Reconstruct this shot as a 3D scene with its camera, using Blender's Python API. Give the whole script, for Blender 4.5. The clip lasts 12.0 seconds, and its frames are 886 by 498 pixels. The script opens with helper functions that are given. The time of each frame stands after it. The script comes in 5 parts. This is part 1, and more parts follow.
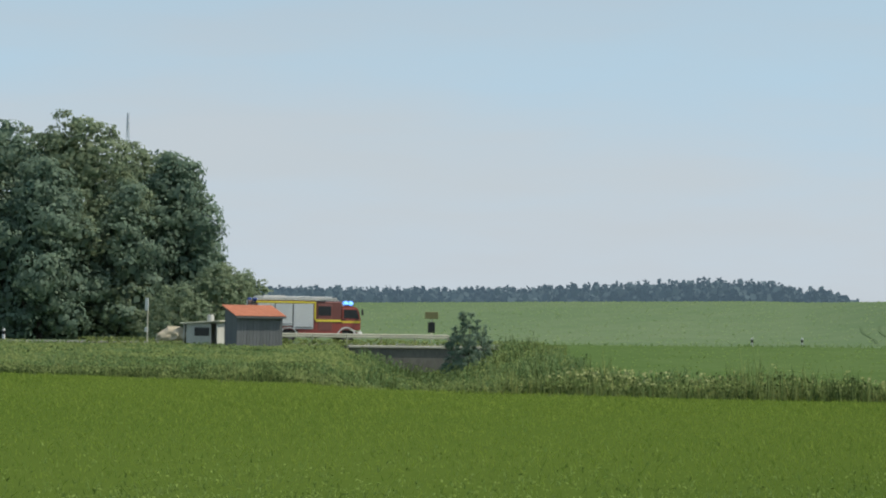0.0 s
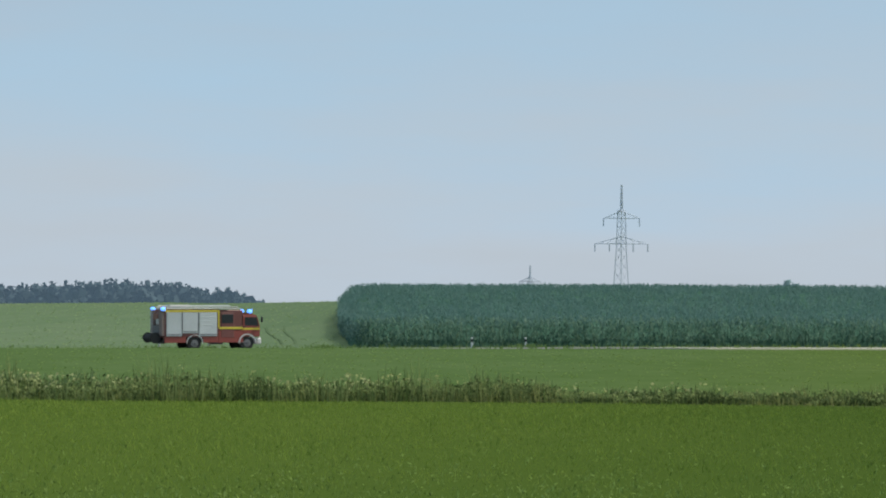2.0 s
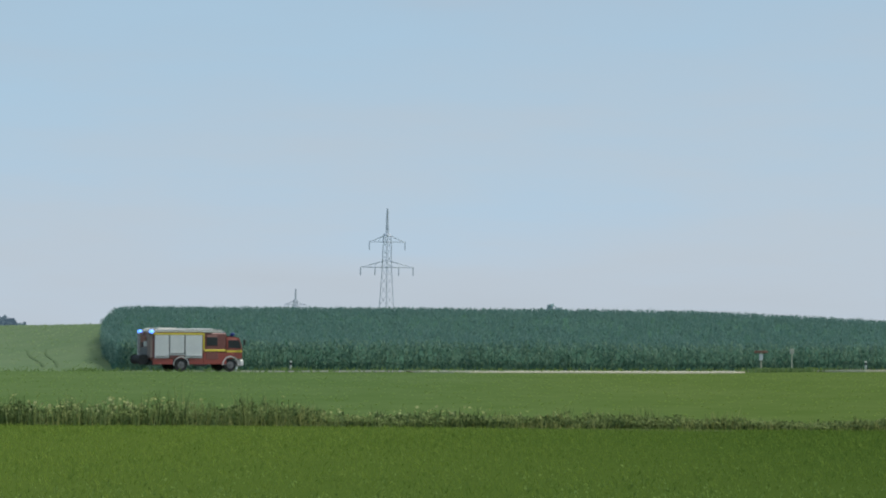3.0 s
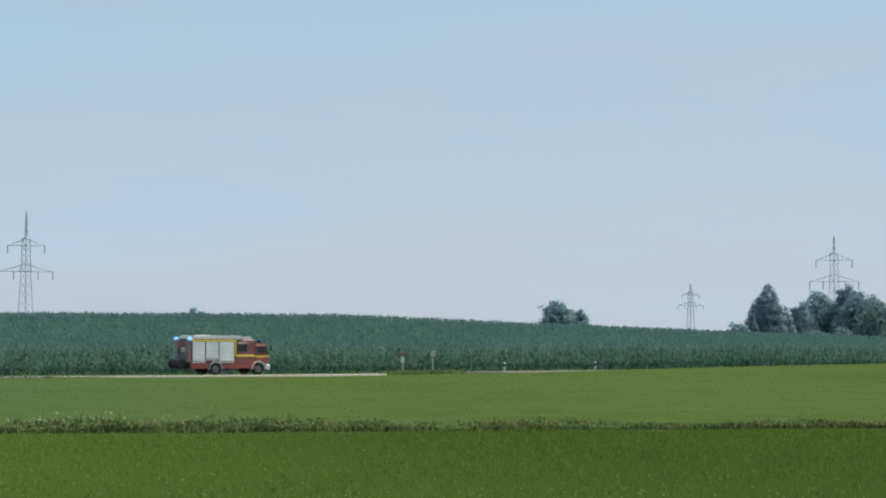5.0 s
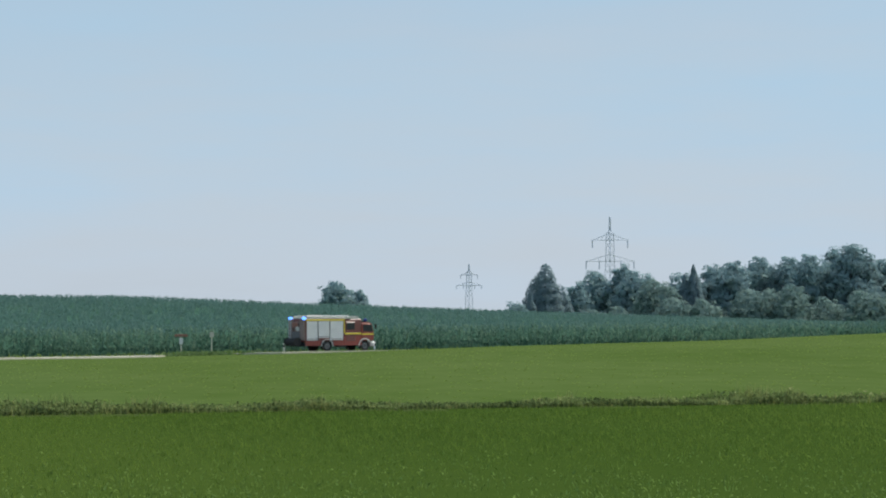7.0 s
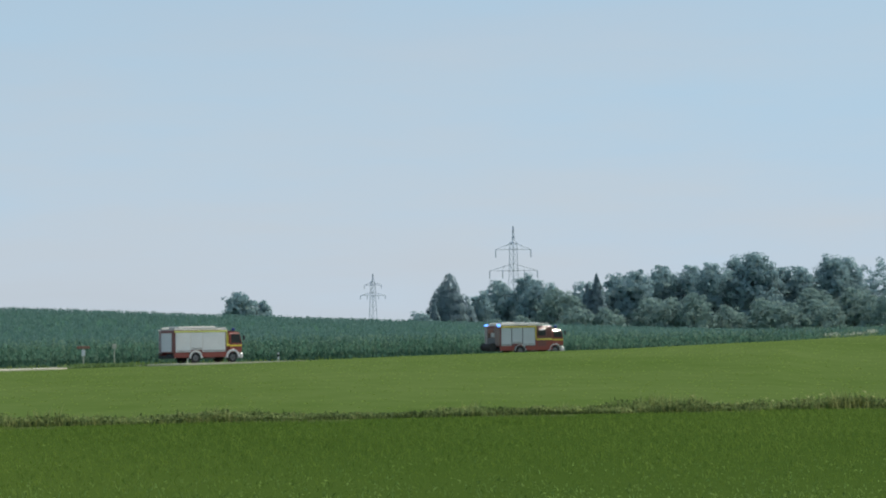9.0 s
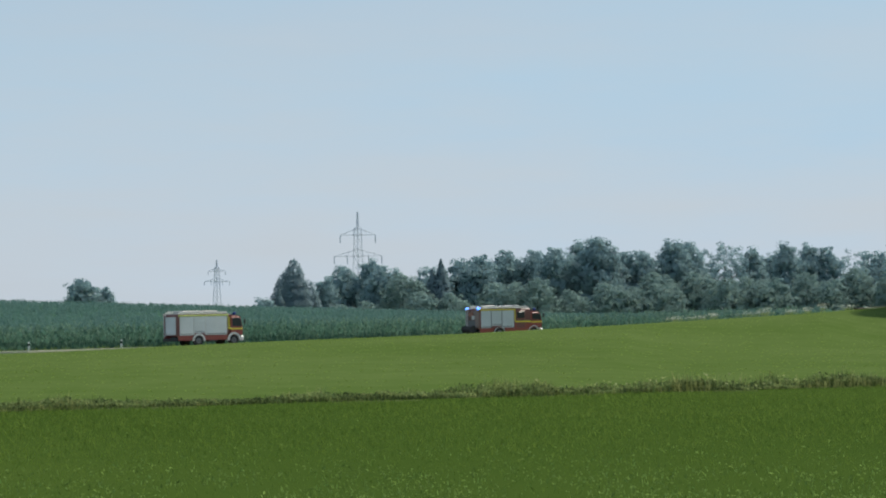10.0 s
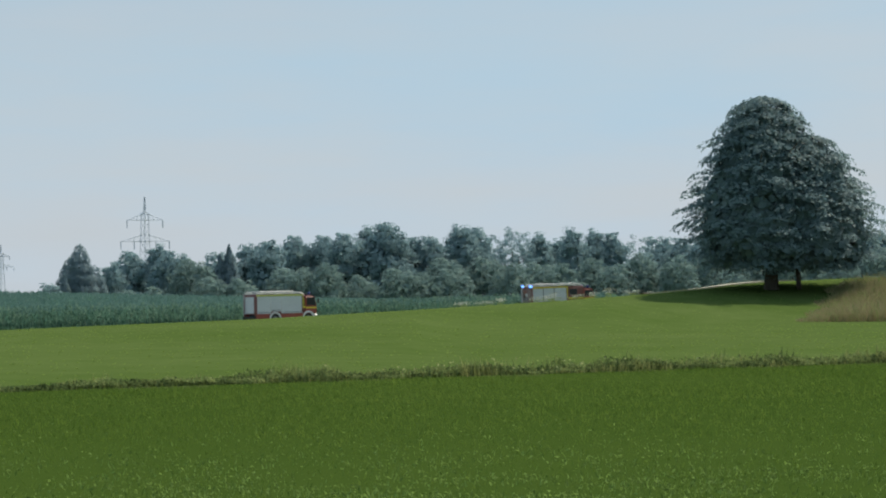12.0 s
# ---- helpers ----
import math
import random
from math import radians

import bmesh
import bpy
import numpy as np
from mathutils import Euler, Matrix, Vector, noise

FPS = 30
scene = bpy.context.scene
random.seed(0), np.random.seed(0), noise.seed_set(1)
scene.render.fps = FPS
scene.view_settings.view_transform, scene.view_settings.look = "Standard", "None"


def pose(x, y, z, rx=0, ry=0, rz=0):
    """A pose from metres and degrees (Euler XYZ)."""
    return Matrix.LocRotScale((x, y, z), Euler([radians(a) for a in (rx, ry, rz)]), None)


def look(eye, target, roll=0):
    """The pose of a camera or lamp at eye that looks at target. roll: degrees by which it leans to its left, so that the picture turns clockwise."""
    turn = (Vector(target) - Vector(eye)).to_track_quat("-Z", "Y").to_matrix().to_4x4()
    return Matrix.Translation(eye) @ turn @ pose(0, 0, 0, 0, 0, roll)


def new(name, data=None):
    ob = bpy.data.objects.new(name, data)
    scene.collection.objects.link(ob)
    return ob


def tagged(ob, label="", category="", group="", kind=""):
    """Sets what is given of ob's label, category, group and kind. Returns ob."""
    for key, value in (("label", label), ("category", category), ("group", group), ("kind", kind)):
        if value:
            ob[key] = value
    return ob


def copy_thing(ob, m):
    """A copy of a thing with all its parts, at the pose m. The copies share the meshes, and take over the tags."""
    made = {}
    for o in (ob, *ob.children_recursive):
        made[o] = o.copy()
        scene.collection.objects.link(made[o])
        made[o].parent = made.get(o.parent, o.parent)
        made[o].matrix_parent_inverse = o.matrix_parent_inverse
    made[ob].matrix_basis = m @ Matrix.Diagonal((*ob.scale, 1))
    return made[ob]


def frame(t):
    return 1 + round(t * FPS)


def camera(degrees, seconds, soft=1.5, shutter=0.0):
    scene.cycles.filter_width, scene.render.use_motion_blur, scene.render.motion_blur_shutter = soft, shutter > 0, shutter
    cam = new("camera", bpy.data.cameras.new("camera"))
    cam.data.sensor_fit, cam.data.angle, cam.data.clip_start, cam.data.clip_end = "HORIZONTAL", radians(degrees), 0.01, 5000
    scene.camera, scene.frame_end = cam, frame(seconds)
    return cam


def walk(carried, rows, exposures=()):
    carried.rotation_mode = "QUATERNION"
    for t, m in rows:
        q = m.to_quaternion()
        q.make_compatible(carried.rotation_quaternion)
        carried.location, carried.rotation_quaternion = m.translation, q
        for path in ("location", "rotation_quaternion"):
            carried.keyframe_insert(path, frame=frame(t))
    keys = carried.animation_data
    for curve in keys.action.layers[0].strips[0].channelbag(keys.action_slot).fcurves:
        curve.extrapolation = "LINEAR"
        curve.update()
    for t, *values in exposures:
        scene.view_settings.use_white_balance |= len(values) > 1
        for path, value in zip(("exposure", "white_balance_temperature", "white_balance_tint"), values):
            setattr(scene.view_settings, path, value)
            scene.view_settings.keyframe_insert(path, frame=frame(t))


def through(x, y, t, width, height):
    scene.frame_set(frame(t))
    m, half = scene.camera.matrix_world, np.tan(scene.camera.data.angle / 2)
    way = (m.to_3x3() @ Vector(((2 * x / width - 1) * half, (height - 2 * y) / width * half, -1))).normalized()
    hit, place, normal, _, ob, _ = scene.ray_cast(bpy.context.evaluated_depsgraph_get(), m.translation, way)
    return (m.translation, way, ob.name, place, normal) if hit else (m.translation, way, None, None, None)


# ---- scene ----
EYE = (0.0, 0.0, 1.7)

# seconds, heading in degrees to the right of +y, tilt up, lean to the left
TURNS = [
    (0.0, -23.000, 1.608, 0.864), (0.5, -20.312, 1.260, 0.620), (1.0, -16.363, 1.426, 0.608),
    (1.5, -12.256, 1.690, 0.513), (2.0, -8.176, 1.817, 0.510), (2.5, -4.617, 2.026, 0.660),
    (3.0, -2.294, 2.459, 0.624), (3.5, 0.692, 3.212, 0.500), (3.7, 1.778, 3.221, 0.389),
    (5.3, 7.505, 2.450, 0.112), (5.5, 8.041, 2.366, 0.062), (6.0, 9.501, 2.170, 0.035),
    (6.5, 11.221, 2.129, -0.057), (6.7, 11.75, 2.113, -0.1), (8.3, 13.154, 2.187, -0.402),
    (8.5, 13.584, 2.222, -0.396), (9.0, 14.652, 2.351, -0.554), (9.5, 16.432, 2.111, -0.693),
    (10.0, 18.559, 1.937, -0.864), (10.5, 20.622, 1.878, -0.933), (11.0, 22.048, 1.645, -0.926),
    (11.5, 23.015, 1.563, -0.974), (12.0, 23.866, 1.484, -0.987)]


def aimed(heading, tilt, lean):
    h, p = radians(heading), radians(tilt)
    way = Vector((math.sin(h) * math.cos(p), math.cos(h) * math.cos(p), math.sin(p)))
    return look(EYE, Vector(EYE) + way * 100, lean)


cam = camera(22.0, 12.0, soft=2.0)
walk(cam, [(t, aimed(h, p, r)) for t, h, p, r in TURNS],
     exposures=[(0.0, 0.16, 6850, 10), (1.0, 0.14, 6850, 10), (1.5, 0.04, 6700, 10), (2.0, 0.04, 6550, 10), (3.5, 0.06, 6500, 10), (6.5, 0.12, 6500, 10),
                (9.5, 0.12, 6600, 10), (10.5, 0.12, 6750, 10), (12.0, 0.10, 6850, 10)])

# ---- light ----
SUN_HEADING, SUN_HEIGHT = 75.0, 57.0     # degrees to the right of +y, degrees above the horizon
world = bpy.data.worlds.new("hazy_summer_sky")
scene.world = world
world.use_nodes = True
wn = world.node_tree.nodes
wl = world.node_tree.links
wn.clear()
w_out = wn.new("ShaderNodeOutputWorld")
w_bg = wn.new("ShaderNodeBackground")
w_sky = wn.new("ShaderNodeTexSky")
w_sky.sky_type = "NISHITA"
w_sky.sun_disc = False
w_sky.sun_elevation = radians(SUN_HEIGHT)
w_sky.sun_rotation = radians(SUN_HEADING)
w_sky.air_density, w_sky.dust_density, w_sky.ozone_density = 1.0, 2.0, 1.5
w_co = wn.new("ShaderNodeTexCoord")
w_map = wn.new("ShaderNodeMapping")
w_map.inputs["Scale"].default_value = (1.0, 1.0, 6.0)
w_noise = wn.new("ShaderNodeTexNoise")
w_noise.inputs["Scale"].default_value = 3.6
w_noise.inputs["Detail"].default_value = 5.0
w_noise.inputs["Roughness"].default_value = 0.55
w_sep = wn.new("ShaderNodeSeparateXYZ")
w_alt = wn.new("ShaderNodeMapRange")            # haze is thick low down and thins out upwards
w_alt.interpolation_type = "SMOOTHSTEP"
for i, v in zip((1, 2, 3, 4), (0.02, 0.40, 0.95, 0.55)):
    w_alt.inputs[i].default_value = v
w_cl = wn.new("ShaderNodeMapRange")
for i, v in zip((1, 2, 3, 4), (0.35, 0.7, -0.10, 0.06)):
    w_cl.inputs[i].default_value = v
w_add = wn.new("ShaderNodeMath")
w_add.operation, w_add.use_clamp = "ADD", True
w_mix = wn.new("ShaderNodeMix")
w_mix.data_type = "RGBA"
w_tone = wn.new("ShaderNodeMapRange")           # the veil itself, greyer low down and bluer above
w_tone.interpolation_type = "SMOOTHSTEP"
for i, v in zip((1, 2, 3, 4), (0.0, 0.17, 0.0, 1.0)):
    w_tone.inputs[i].default_value = v
w_veil = wn.new("ShaderNodeMix")
w_veil.data_type = "RGBA"
w_veil.inputs[6].default_value = (5.30, 6.12, 7.02, 1.0)
w_veil.inputs[7].default_value = (4.18, 5.96, 7.54, 1.0)
w_wisp = wn.new("ShaderNodeMath")               # wisps shift the veil's tone up and down
w_wisp.operation = "MULTIPLY_ADD"
w_wisp.inputs[1].default_value = 0.26
w_low = wn.new("ShaderNodeMath")
w_low.operation = "SUBTRACT"
w_low.inputs[1].default_value = 0.13
wl.new(w_noise.outputs[0], w_wisp.inputs[0])
wl.new(w_sep.outputs["Z"], w_wisp.inputs[2])
wl.new(w_wisp.outputs[0], w_low.inputs[0])
wl.new(w_low.outputs[0], w_tone.inputs[0])
wl.new(w_tone.outputs[0], w_veil.inputs[0])
wl.new(w_veil.outputs[2], w_mix.inputs[7])
wl.new(w_co.outputs["Generated"], w_map.inputs[0])
wl.new(w_map.outputs[0], w_noise.inputs["Vector"])
wl.new(w_co.outputs["Generated"], w_sep.inputs[0])
wl.new(w_sep.outputs["Z"], w_alt.inputs[0])
wl.new(w_noise.outputs[0], w_cl.inputs[0])
wl.new(w_alt.outputs[0], w_add.inputs[0])
wl.new(w_cl.outputs[0], w_add.inputs[1])
wl.new(w_add.outputs[0], w_mix.inputs[0])
wl.new(w_sky.outputs[0], w_mix.inputs[6])
wl.new(w_mix.outputs[2], w_bg.inputs[0])
w_bg.inputs[1].default_value = 0.095
wl.new(w_bg.outputs[0], w_out.inputs[0])

sun = new("sun", bpy.data.lights.new("sun", "SUN"))
sun.data.energy, sun.data.angle, sun.data.color = 3.2, radians(1.2), (1.0, 0.95, 0.84)
sun.matrix_world = look((0, 0, 0), (-math.sin(radians(SUN_HEADING)) * math.cos(radians(SUN_HEIGHT)),
                                    -math.cos(radians(SUN_HEADING)) * math.cos(radians(SUN_HEIGHT)),
                                    -math.sin(radians(SUN_HEIGHT))))


# ---- materials ----
def material(name, a, b, scale=4.0, rough=0.8, metal=0.0, bump=0.0, stretch=(1, 1, 1), fine=None, per="object", through=0.0, coat=0.0, shine=0.5, west=None, vary=0.45):
    """A base colour that drifts between a and b by noise at two scales, and from piece to piece; west: a factor
    multiplied in towards -x.
    """
    m = bpy.data.materials.new(name)
    m.use_nodes = True
    n, l = m.node_tree.nodes, m.node_tree.links
    bs = n["Principled BSDF"]
    co = n.new("ShaderNodeTexCoord")
    mp = n.new("ShaderNodeMapping")
    mp.inputs["Scale"].default_value = stretch
    big, small = n.new("ShaderNodeTexNoise"), n.new("ShaderNodeTexNoise")
    big.inputs["Scale"].default_value, big.inputs["Detail"].default_value = scale, 4
    small.inputs["Scale"].default_value, small.inputs["Detail"].default_value = fine or scale * 9, 3
    mid = n.new("ShaderNodeMix")
    mid.inputs[0].default_value = 0.5
    l.new(co.outputs["Object"], mp.inputs[0])
    for t in (big, small):
        l.new(mp.outputs[0], t.inputs["Vector"])
    l.new(big.outputs[0], mid.inputs[2])
    l.new(small.outputs[0], mid.inputs[3])
    last = mid.outputs[0]
    if per in ("island", "object"):
        src = n.new("ShaderNodeNewGeometry" if per == "island" else "ShaderNodeObjectInfo")
        more = n.new("ShaderNodeMix")
        more.inputs[0].default_value = vary if per == "island" else 0.15
        l.new(last, more.inputs[2])
        l.new(src.outputs["Random Per Island" if per == "island" else "Random"], more.inputs[3])
        last = more.outputs[0]
    rg = n.new("ShaderNodeMapRange")
    rg.inputs[1].default_value, rg.inputs[2].default_value = 0.3, 0.7
    l.new(last, rg.inputs[0])
    mx = n.new("ShaderNodeMix")
    mx.data_type = "RGBA"
    mx.inputs[6].default_value, mx.inputs[7].default_value = (*a, 1), (*b, 1)
    l.new(rg.outputs[0], mx.inputs[0])
    tint = mx.outputs[2]
    if west:
        sx, rp, wm = n.new("ShaderNodeSeparateXYZ"), n.new("ShaderNodeMapRange"), n.new("ShaderNodeMix")
        rp.interpolation_type = "SMOOTHSTEP"
        rp.inputs[1].default_value, rp.inputs[2].default_value = 8.0, -11.0
        wm.data_type = "RGBA"
        wm.blend_type = "MULTIPLY"
        wm.inputs[7].default_value = (*west, 1)
        l.new(co.outputs["Object"], sx.inputs[0])
        l.new(sx.outputs[0], rp.inputs[0])
        l.new(rp.outputs[0], wm.inputs[0])
        l.new(tint, wm.inputs[6])
        tint = wm.outputs[2]
    l.new(tint, bs.inputs["Base Color"])
    bs.inputs["Roughness"].default_value, bs.inputs["Metallic"].default_value = rough, metal
    bs.inputs["Specular IOR Level"].default_value = shine
    bs.inputs["Coat Weight"].default_value = coat
    if bump:
        bp = n.new("ShaderNodeBump")
        bp.inputs["Strength"].default_value, bp.inputs["Distance"].default_value = bump, 0.05
        l.new(last, bp.inputs["Height"])
        l.new(bp.outputs[0], bs.inputs["Normal"])
    if through:
        tr = n.new("ShaderNodeBsdfTranslucent")
        l.new(tint, tr.inputs[0])
        ms = n.new("ShaderNodeMixShader")
        ms.inputs[0].default_value = through
        l.new(bs.outputs[0], ms.inputs[1])
        l.new(tr.outputs[0], ms.inputs[2])
        l.new(ms.outputs[0], n["Material Output"].inputs[0])
    return m


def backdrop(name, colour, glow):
    """Far distance: haze imitated by a faint emitted airlight over the base colour."""
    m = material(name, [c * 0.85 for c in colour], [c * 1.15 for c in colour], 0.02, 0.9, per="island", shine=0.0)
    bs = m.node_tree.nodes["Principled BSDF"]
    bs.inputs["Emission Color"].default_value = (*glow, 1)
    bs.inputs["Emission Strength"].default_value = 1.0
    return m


def glowing(name, colour, strength):
    m = bpy.data.materials.new(name)
    m.use_nodes = True
    bs = m.node_tree.nodes["Principled BSDF"]
    bs.inputs["Base Color"].default_value = (*colour, 1)
    bs.inputs["Emission Color"].default_value = (*colour, 1)
    bs.inputs["Emission Strength"].default_value = strength
    return m


M_FIELD = material("young_crop_field", (0.035, 0.068, 0.012), (0.054, 0.089, 0.018), 0.05, 0.9, bump=0.1, fine=6.0, per="", shine=0.0, west=(1.65, 1.45, 1.45))
M_MEADOW = material("mown_meadow", (0.062, 0.105, 0.023), (0.104, 0.149, 0.046), 0.06, 0.9, bump=0.15, stretch=(1, 0.5, 1), fine=0.6, per="", shine=0.0, west=(0.97, 1.03, 1.30))
# Base colour greyed to imitate haze over the hill
M_HILL = material("hazed_hill_meadow", (0.095, 0.152, 0.078), (0.141, 0.190, 0.108), 0.035, 0.9, bump=0.2, stretch=(1, 0.25, 1), fine=0.35, per="", shine=0.0)
M_ROUGH = material("rough_bank_soil", (0.053, 0.082, 0.025), (0.084, 0.109, 0.038), 0.3, 0.95, bump=0.4, fine=3.0, per="", shine=0.0)
M_BLADE = material("crop_blades", (0.107, 0.181, 0.030), (0.163, 0.238, 0.049), 0.08, 0.9, per="island", through=0.50, shine=0.0, vary=0.2, west=(1.62, 1.42, 1.45))
M_CROP_LEAF = material("young_crop_leaves", (0.080, 0.140, 0.028), (0.270, 0.400, 0.105), 0.2, 0.8, per="island", through=0.50, shine=0.2, west=(1.25, 1.12, 1.2))
M_MEADOW_BLADE = material("meadow_blades", (0.150, 0.235, 0.052), (0.205, 0.280, 0.080), 0.08, 0.9, per="island", through=0.50, shine=0.0, west=(0.98, 1.02, 1.25), vary=0.2)
M_HILL_TUFT = material("hill_tufts", (0.166, 0.262, 0.101), (0.262, 0.340, 0.156), 0.05, 0.9, per="island", through=0.50, shine=0.0)
M_WEED = material("weed_leaves", (0.123, 0.207, 0.077), (0.232, 0.311, 0.136), 0.3, 0.8, per="island", through=0.48, shine=0.0)
M_WEED_DARK = material("shade_and_dark_weed_leaves", (0.070, 0.105, 0.038), (0.139, 0.182, 0.067), 0.4, 0.8, per="island", through=0.35, shine=0.0)
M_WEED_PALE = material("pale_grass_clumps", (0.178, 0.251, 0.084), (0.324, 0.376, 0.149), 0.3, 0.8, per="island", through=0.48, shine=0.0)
M_STRAW = material("dry_stalks", (0.220, 0.260, 0.085), (0.400, 0.415, 0.165), 0.5, 0.9, per="island", through=0.48, shine=0.0)
M_FLOWER = material("pale_umbels", (0.33, 0.36, 0.145), (0.45, 0.47, 0.225), 0.5, 0.9, per="island", through=0.3, shine=0.0)
M_UMBEL = material("white_umbels", (0.42, 0.44, 0.36), (0.58, 0.60, 0.50), 0.5, 0.9, per="island", through=0.3, shine=0.0)
M_LEAF = material("tree_leaves", (0.133, 0.212, 0.163), (0.236, 0.315, 0.221), 0.25, 0.6, per="island", through=0.48, shine=0.2, vary=0.2)
M_LEAF_B = material("ash_leaves", (0.170, 0.240, 0.155), (0.280, 0.335, 0.205), 0.25, 0.6, per="island", through=0.48, shine=0.2, vary=0.2)
# Leaf colour lifted and blued to imitate haze in front of the tree
M_LEAF_D = material("haze_blued_chestnut_leaves", (0.165, 0.262, 0.275), (0.240, 0.335, 0.325), 0.3, 0.55, per="island", through=0.50, shine=0.2, vary=0.2)
# Haze put into the base colour: far leaves and needles paled and blued
M_FAR_LEAF = material("hazed_wood_leaves", (0.277, 0.407, 0.431), (0.342, 0.466, 0.472), 0.1, 0.8, per="island", through=0.52, shine=0.0, vary=0.2)
M_EDGE_LEAF = material("hazed_wood_front_leaves", (0.228, 0.339, 0.323), (0.286, 0.387, 0.350), 0.1, 0.8, per="island", through=0.52, shine=0.0, vary=0.2)
M_NEEDLE = material("hazed_spruce_needles", (0.218, 0.310, 0.345), (0.287, 0.380, 0.397), 0.1, 0.8, per="island", through=0.50, shine=0.0, vary=0.2)
M_DISTANCE = backdrop("hazed_spruce_wood_glow", (0.052, 0.072, 0.074), (0.052, 0.082, 0.112))
M_BARK = material("grey_bark", (0.05, 0.045, 0.035), (0.10, 0.085, 0.065), 3.0, 0.95, bump=0.6, stretch=(1, 1, 0.3))
M_CORN = material("maize_leaves", (0.083, 0.176, 0.152), (0.135, 0.233, 0.205), 0.1, 0.7, per="island", through=0.45, shine=0.05)
M_CORN_EDGE = material("maize_edge_leaves", (0.041, 0.111, 0.080), (0.185, 0.295, 0.206), 0.1, 0.6, per="island", through=0.42, shine=0.1)
M_CORN_SHADE = material("maize_shade", (0.042, 0.105, 0.072), (0.070, 0.135, 0.095), 0.2, 0.9, bump=0.4, per="", shine=0.0)
M_ASPHALT = material("pale_asphalt", (0.13, 0.13, 0.12), (0.19, 0.185, 0.17), 0.4, 0.9, bump=0.2, per="")
M_GRAVEL = material("dusty_gravel", (0.40, 0.37, 0.28), (0.56, 0.52, 0.41), 0.6, 0.95, bump=0.4, per="")
M_STUBBLE = material("pale_stubble", (0.42, 0.36, 0.24), (0.55, 0.48, 0.34), 0.1, 0.95, bump=0.3, per="")
M_TRACK = material("pressed_grass", (0.076, 0.122, 0.060), (0.105, 0.150, 0.080), 0.5, 0.95, per="", shine=0.0)
M_CONCRETE = material("stained_concrete", (0.10, 0.10, 0.09), (0.20, 0.19, 0.17), 0.7, 0.95, bump=0.3, stretch=(1, 1, 0.4))
M_COPING = material("pale_coping", (0.34, 0.33, 0.28), (0.46, 0.45, 0.38), 1.0, 0.9, bump=0.2)
M_ZINC = material("galvanised_steel", (0.44, 0.43, 0.34), (0.58, 0.56, 0.45), 1.5, 0.7, 0.0)
# Steel lightened and blued to imitate haze over the distance
M_PYLON = material("haze_paled_pylon_steel", (0.42, 0.47, 0.55), (0.52, 0.57, 0.65), 0.2, 0.7, 0.0)
M_BOARD = material("weathered_boards", (0.115, 0.125, 0.130), (0.185, 0.195, 0.20), 1.0, 0.95, bump=0.3, stretch=(4, 4, 0.3))
M_TILE = material("orange_roof_tiles", (0.35, 0.115, 0.060), (0.50, 0.185, 0.100), 1.5, 0.85, bump=0.3)
M_WHITEWASH = material("dirty_white_panels", (0.42, 0.43, 0.40), (0.62, 0.62, 0.58), 1.0, 0.85, bump=0.1)
M_BEIGE = material("faded_tarpaulin", (0.40, 0.35, 0.25), (0.55, 0.48, 0.36), 1.2, 0.9, bump=0.3)
M_WHITE = material("white_plastic", (0.62, 0.62, 0.60), (0.78, 0.78, 0.76), 2.0, 0.5)
M_BLACK = material("black_plastic", (0.012, 0.012, 0.013), (0.025, 0.025, 0.026), 2.0, 0.6)
M_SIGN_Y = material("faded_yellow_sheet", (0.19, 0.170, 0.075), (0.27, 0.23, 0.10), 2.0, 0.6)
M_SIGN_R = material("rust_red_sheet", (0.22, 0.10, 0.07), (0.30, 0.14, 0.10), 2.0, 0.7)
M_RED = material("fire_red_paint", (0.284, 0.062, 0.050), (0.353, 0.080, 0.063), 0.6, 0.35, coat=0.3)
M_RED_D = material("dark_red_paint", (0.180, 0.065, 0.059), (0.243, 0.084, 0.073), 0.6, 0.4, coat=0.3)
M_YELLOW = material("reflective_yellow_band", (0.72, 0.56, 0.05), (0.82, 0.66, 0.08), 1.0, 0.5)
M_LIME = material("lime_yellow_band", (0.60, 0.66, 0.14), (0.72, 0.76, 0.20), 1.0, 0.5)
M_SHUTTER = material("aluminium_shutter", (0.58, 0.60, 0.60), (0.70, 0.72, 0.72), 0.8, 0.5, 0.25)
M_GREY = material("grey_trim", (0.10, 0.10, 0.10), (0.16, 0.16, 0.16), 1.0, 0.6)
M_REAR = material("dull_rear_panel", (0.195, 0.144, 0.126), (0.299, 0.216, 0.192), 1.0, 0.6)
M_ROOF = material("aluminium_tread_roof", (0.40, 0.40, 0.38), (0.54, 0.54, 0.51), 0.7, 0.6, 0.1)
M_WHITEP = material("white_paint", (0.62, 0.61, 0.58), (0.76, 0.75, 0.72), 0.8, 0.4)
M_TYRE = material("dusty_rubber", (0.018, 0.018, 0.017), (0.05, 0.048, 0.044), 3.0, 0.9)
M_RIM = material("grey_rim", (0.16, 0.16, 0.155), (0.26, 0.26, 0.25), 2.0, 0.6, 0.1)
M_GLASS = material("dark_window_glass", (0.012, 0.014, 0.016), (0.03, 0.033, 0.036), 0.5, 0.28, shine=0.5)
M_BLUE = glowing("lit_blue_beacon", (0.10, 0.30, 1.0), 2.3)
M_BLUE_OFF = material("blue_lens", (0.02, 0.04, 0.17), (0.03, 0.06, 0.25), 1.0, 0.2)
M_LAMP = material("headlamp_lens", (0.60, 0.60, 0.58), (0.75, 0.75, 0.72), 2.0, 0.4)
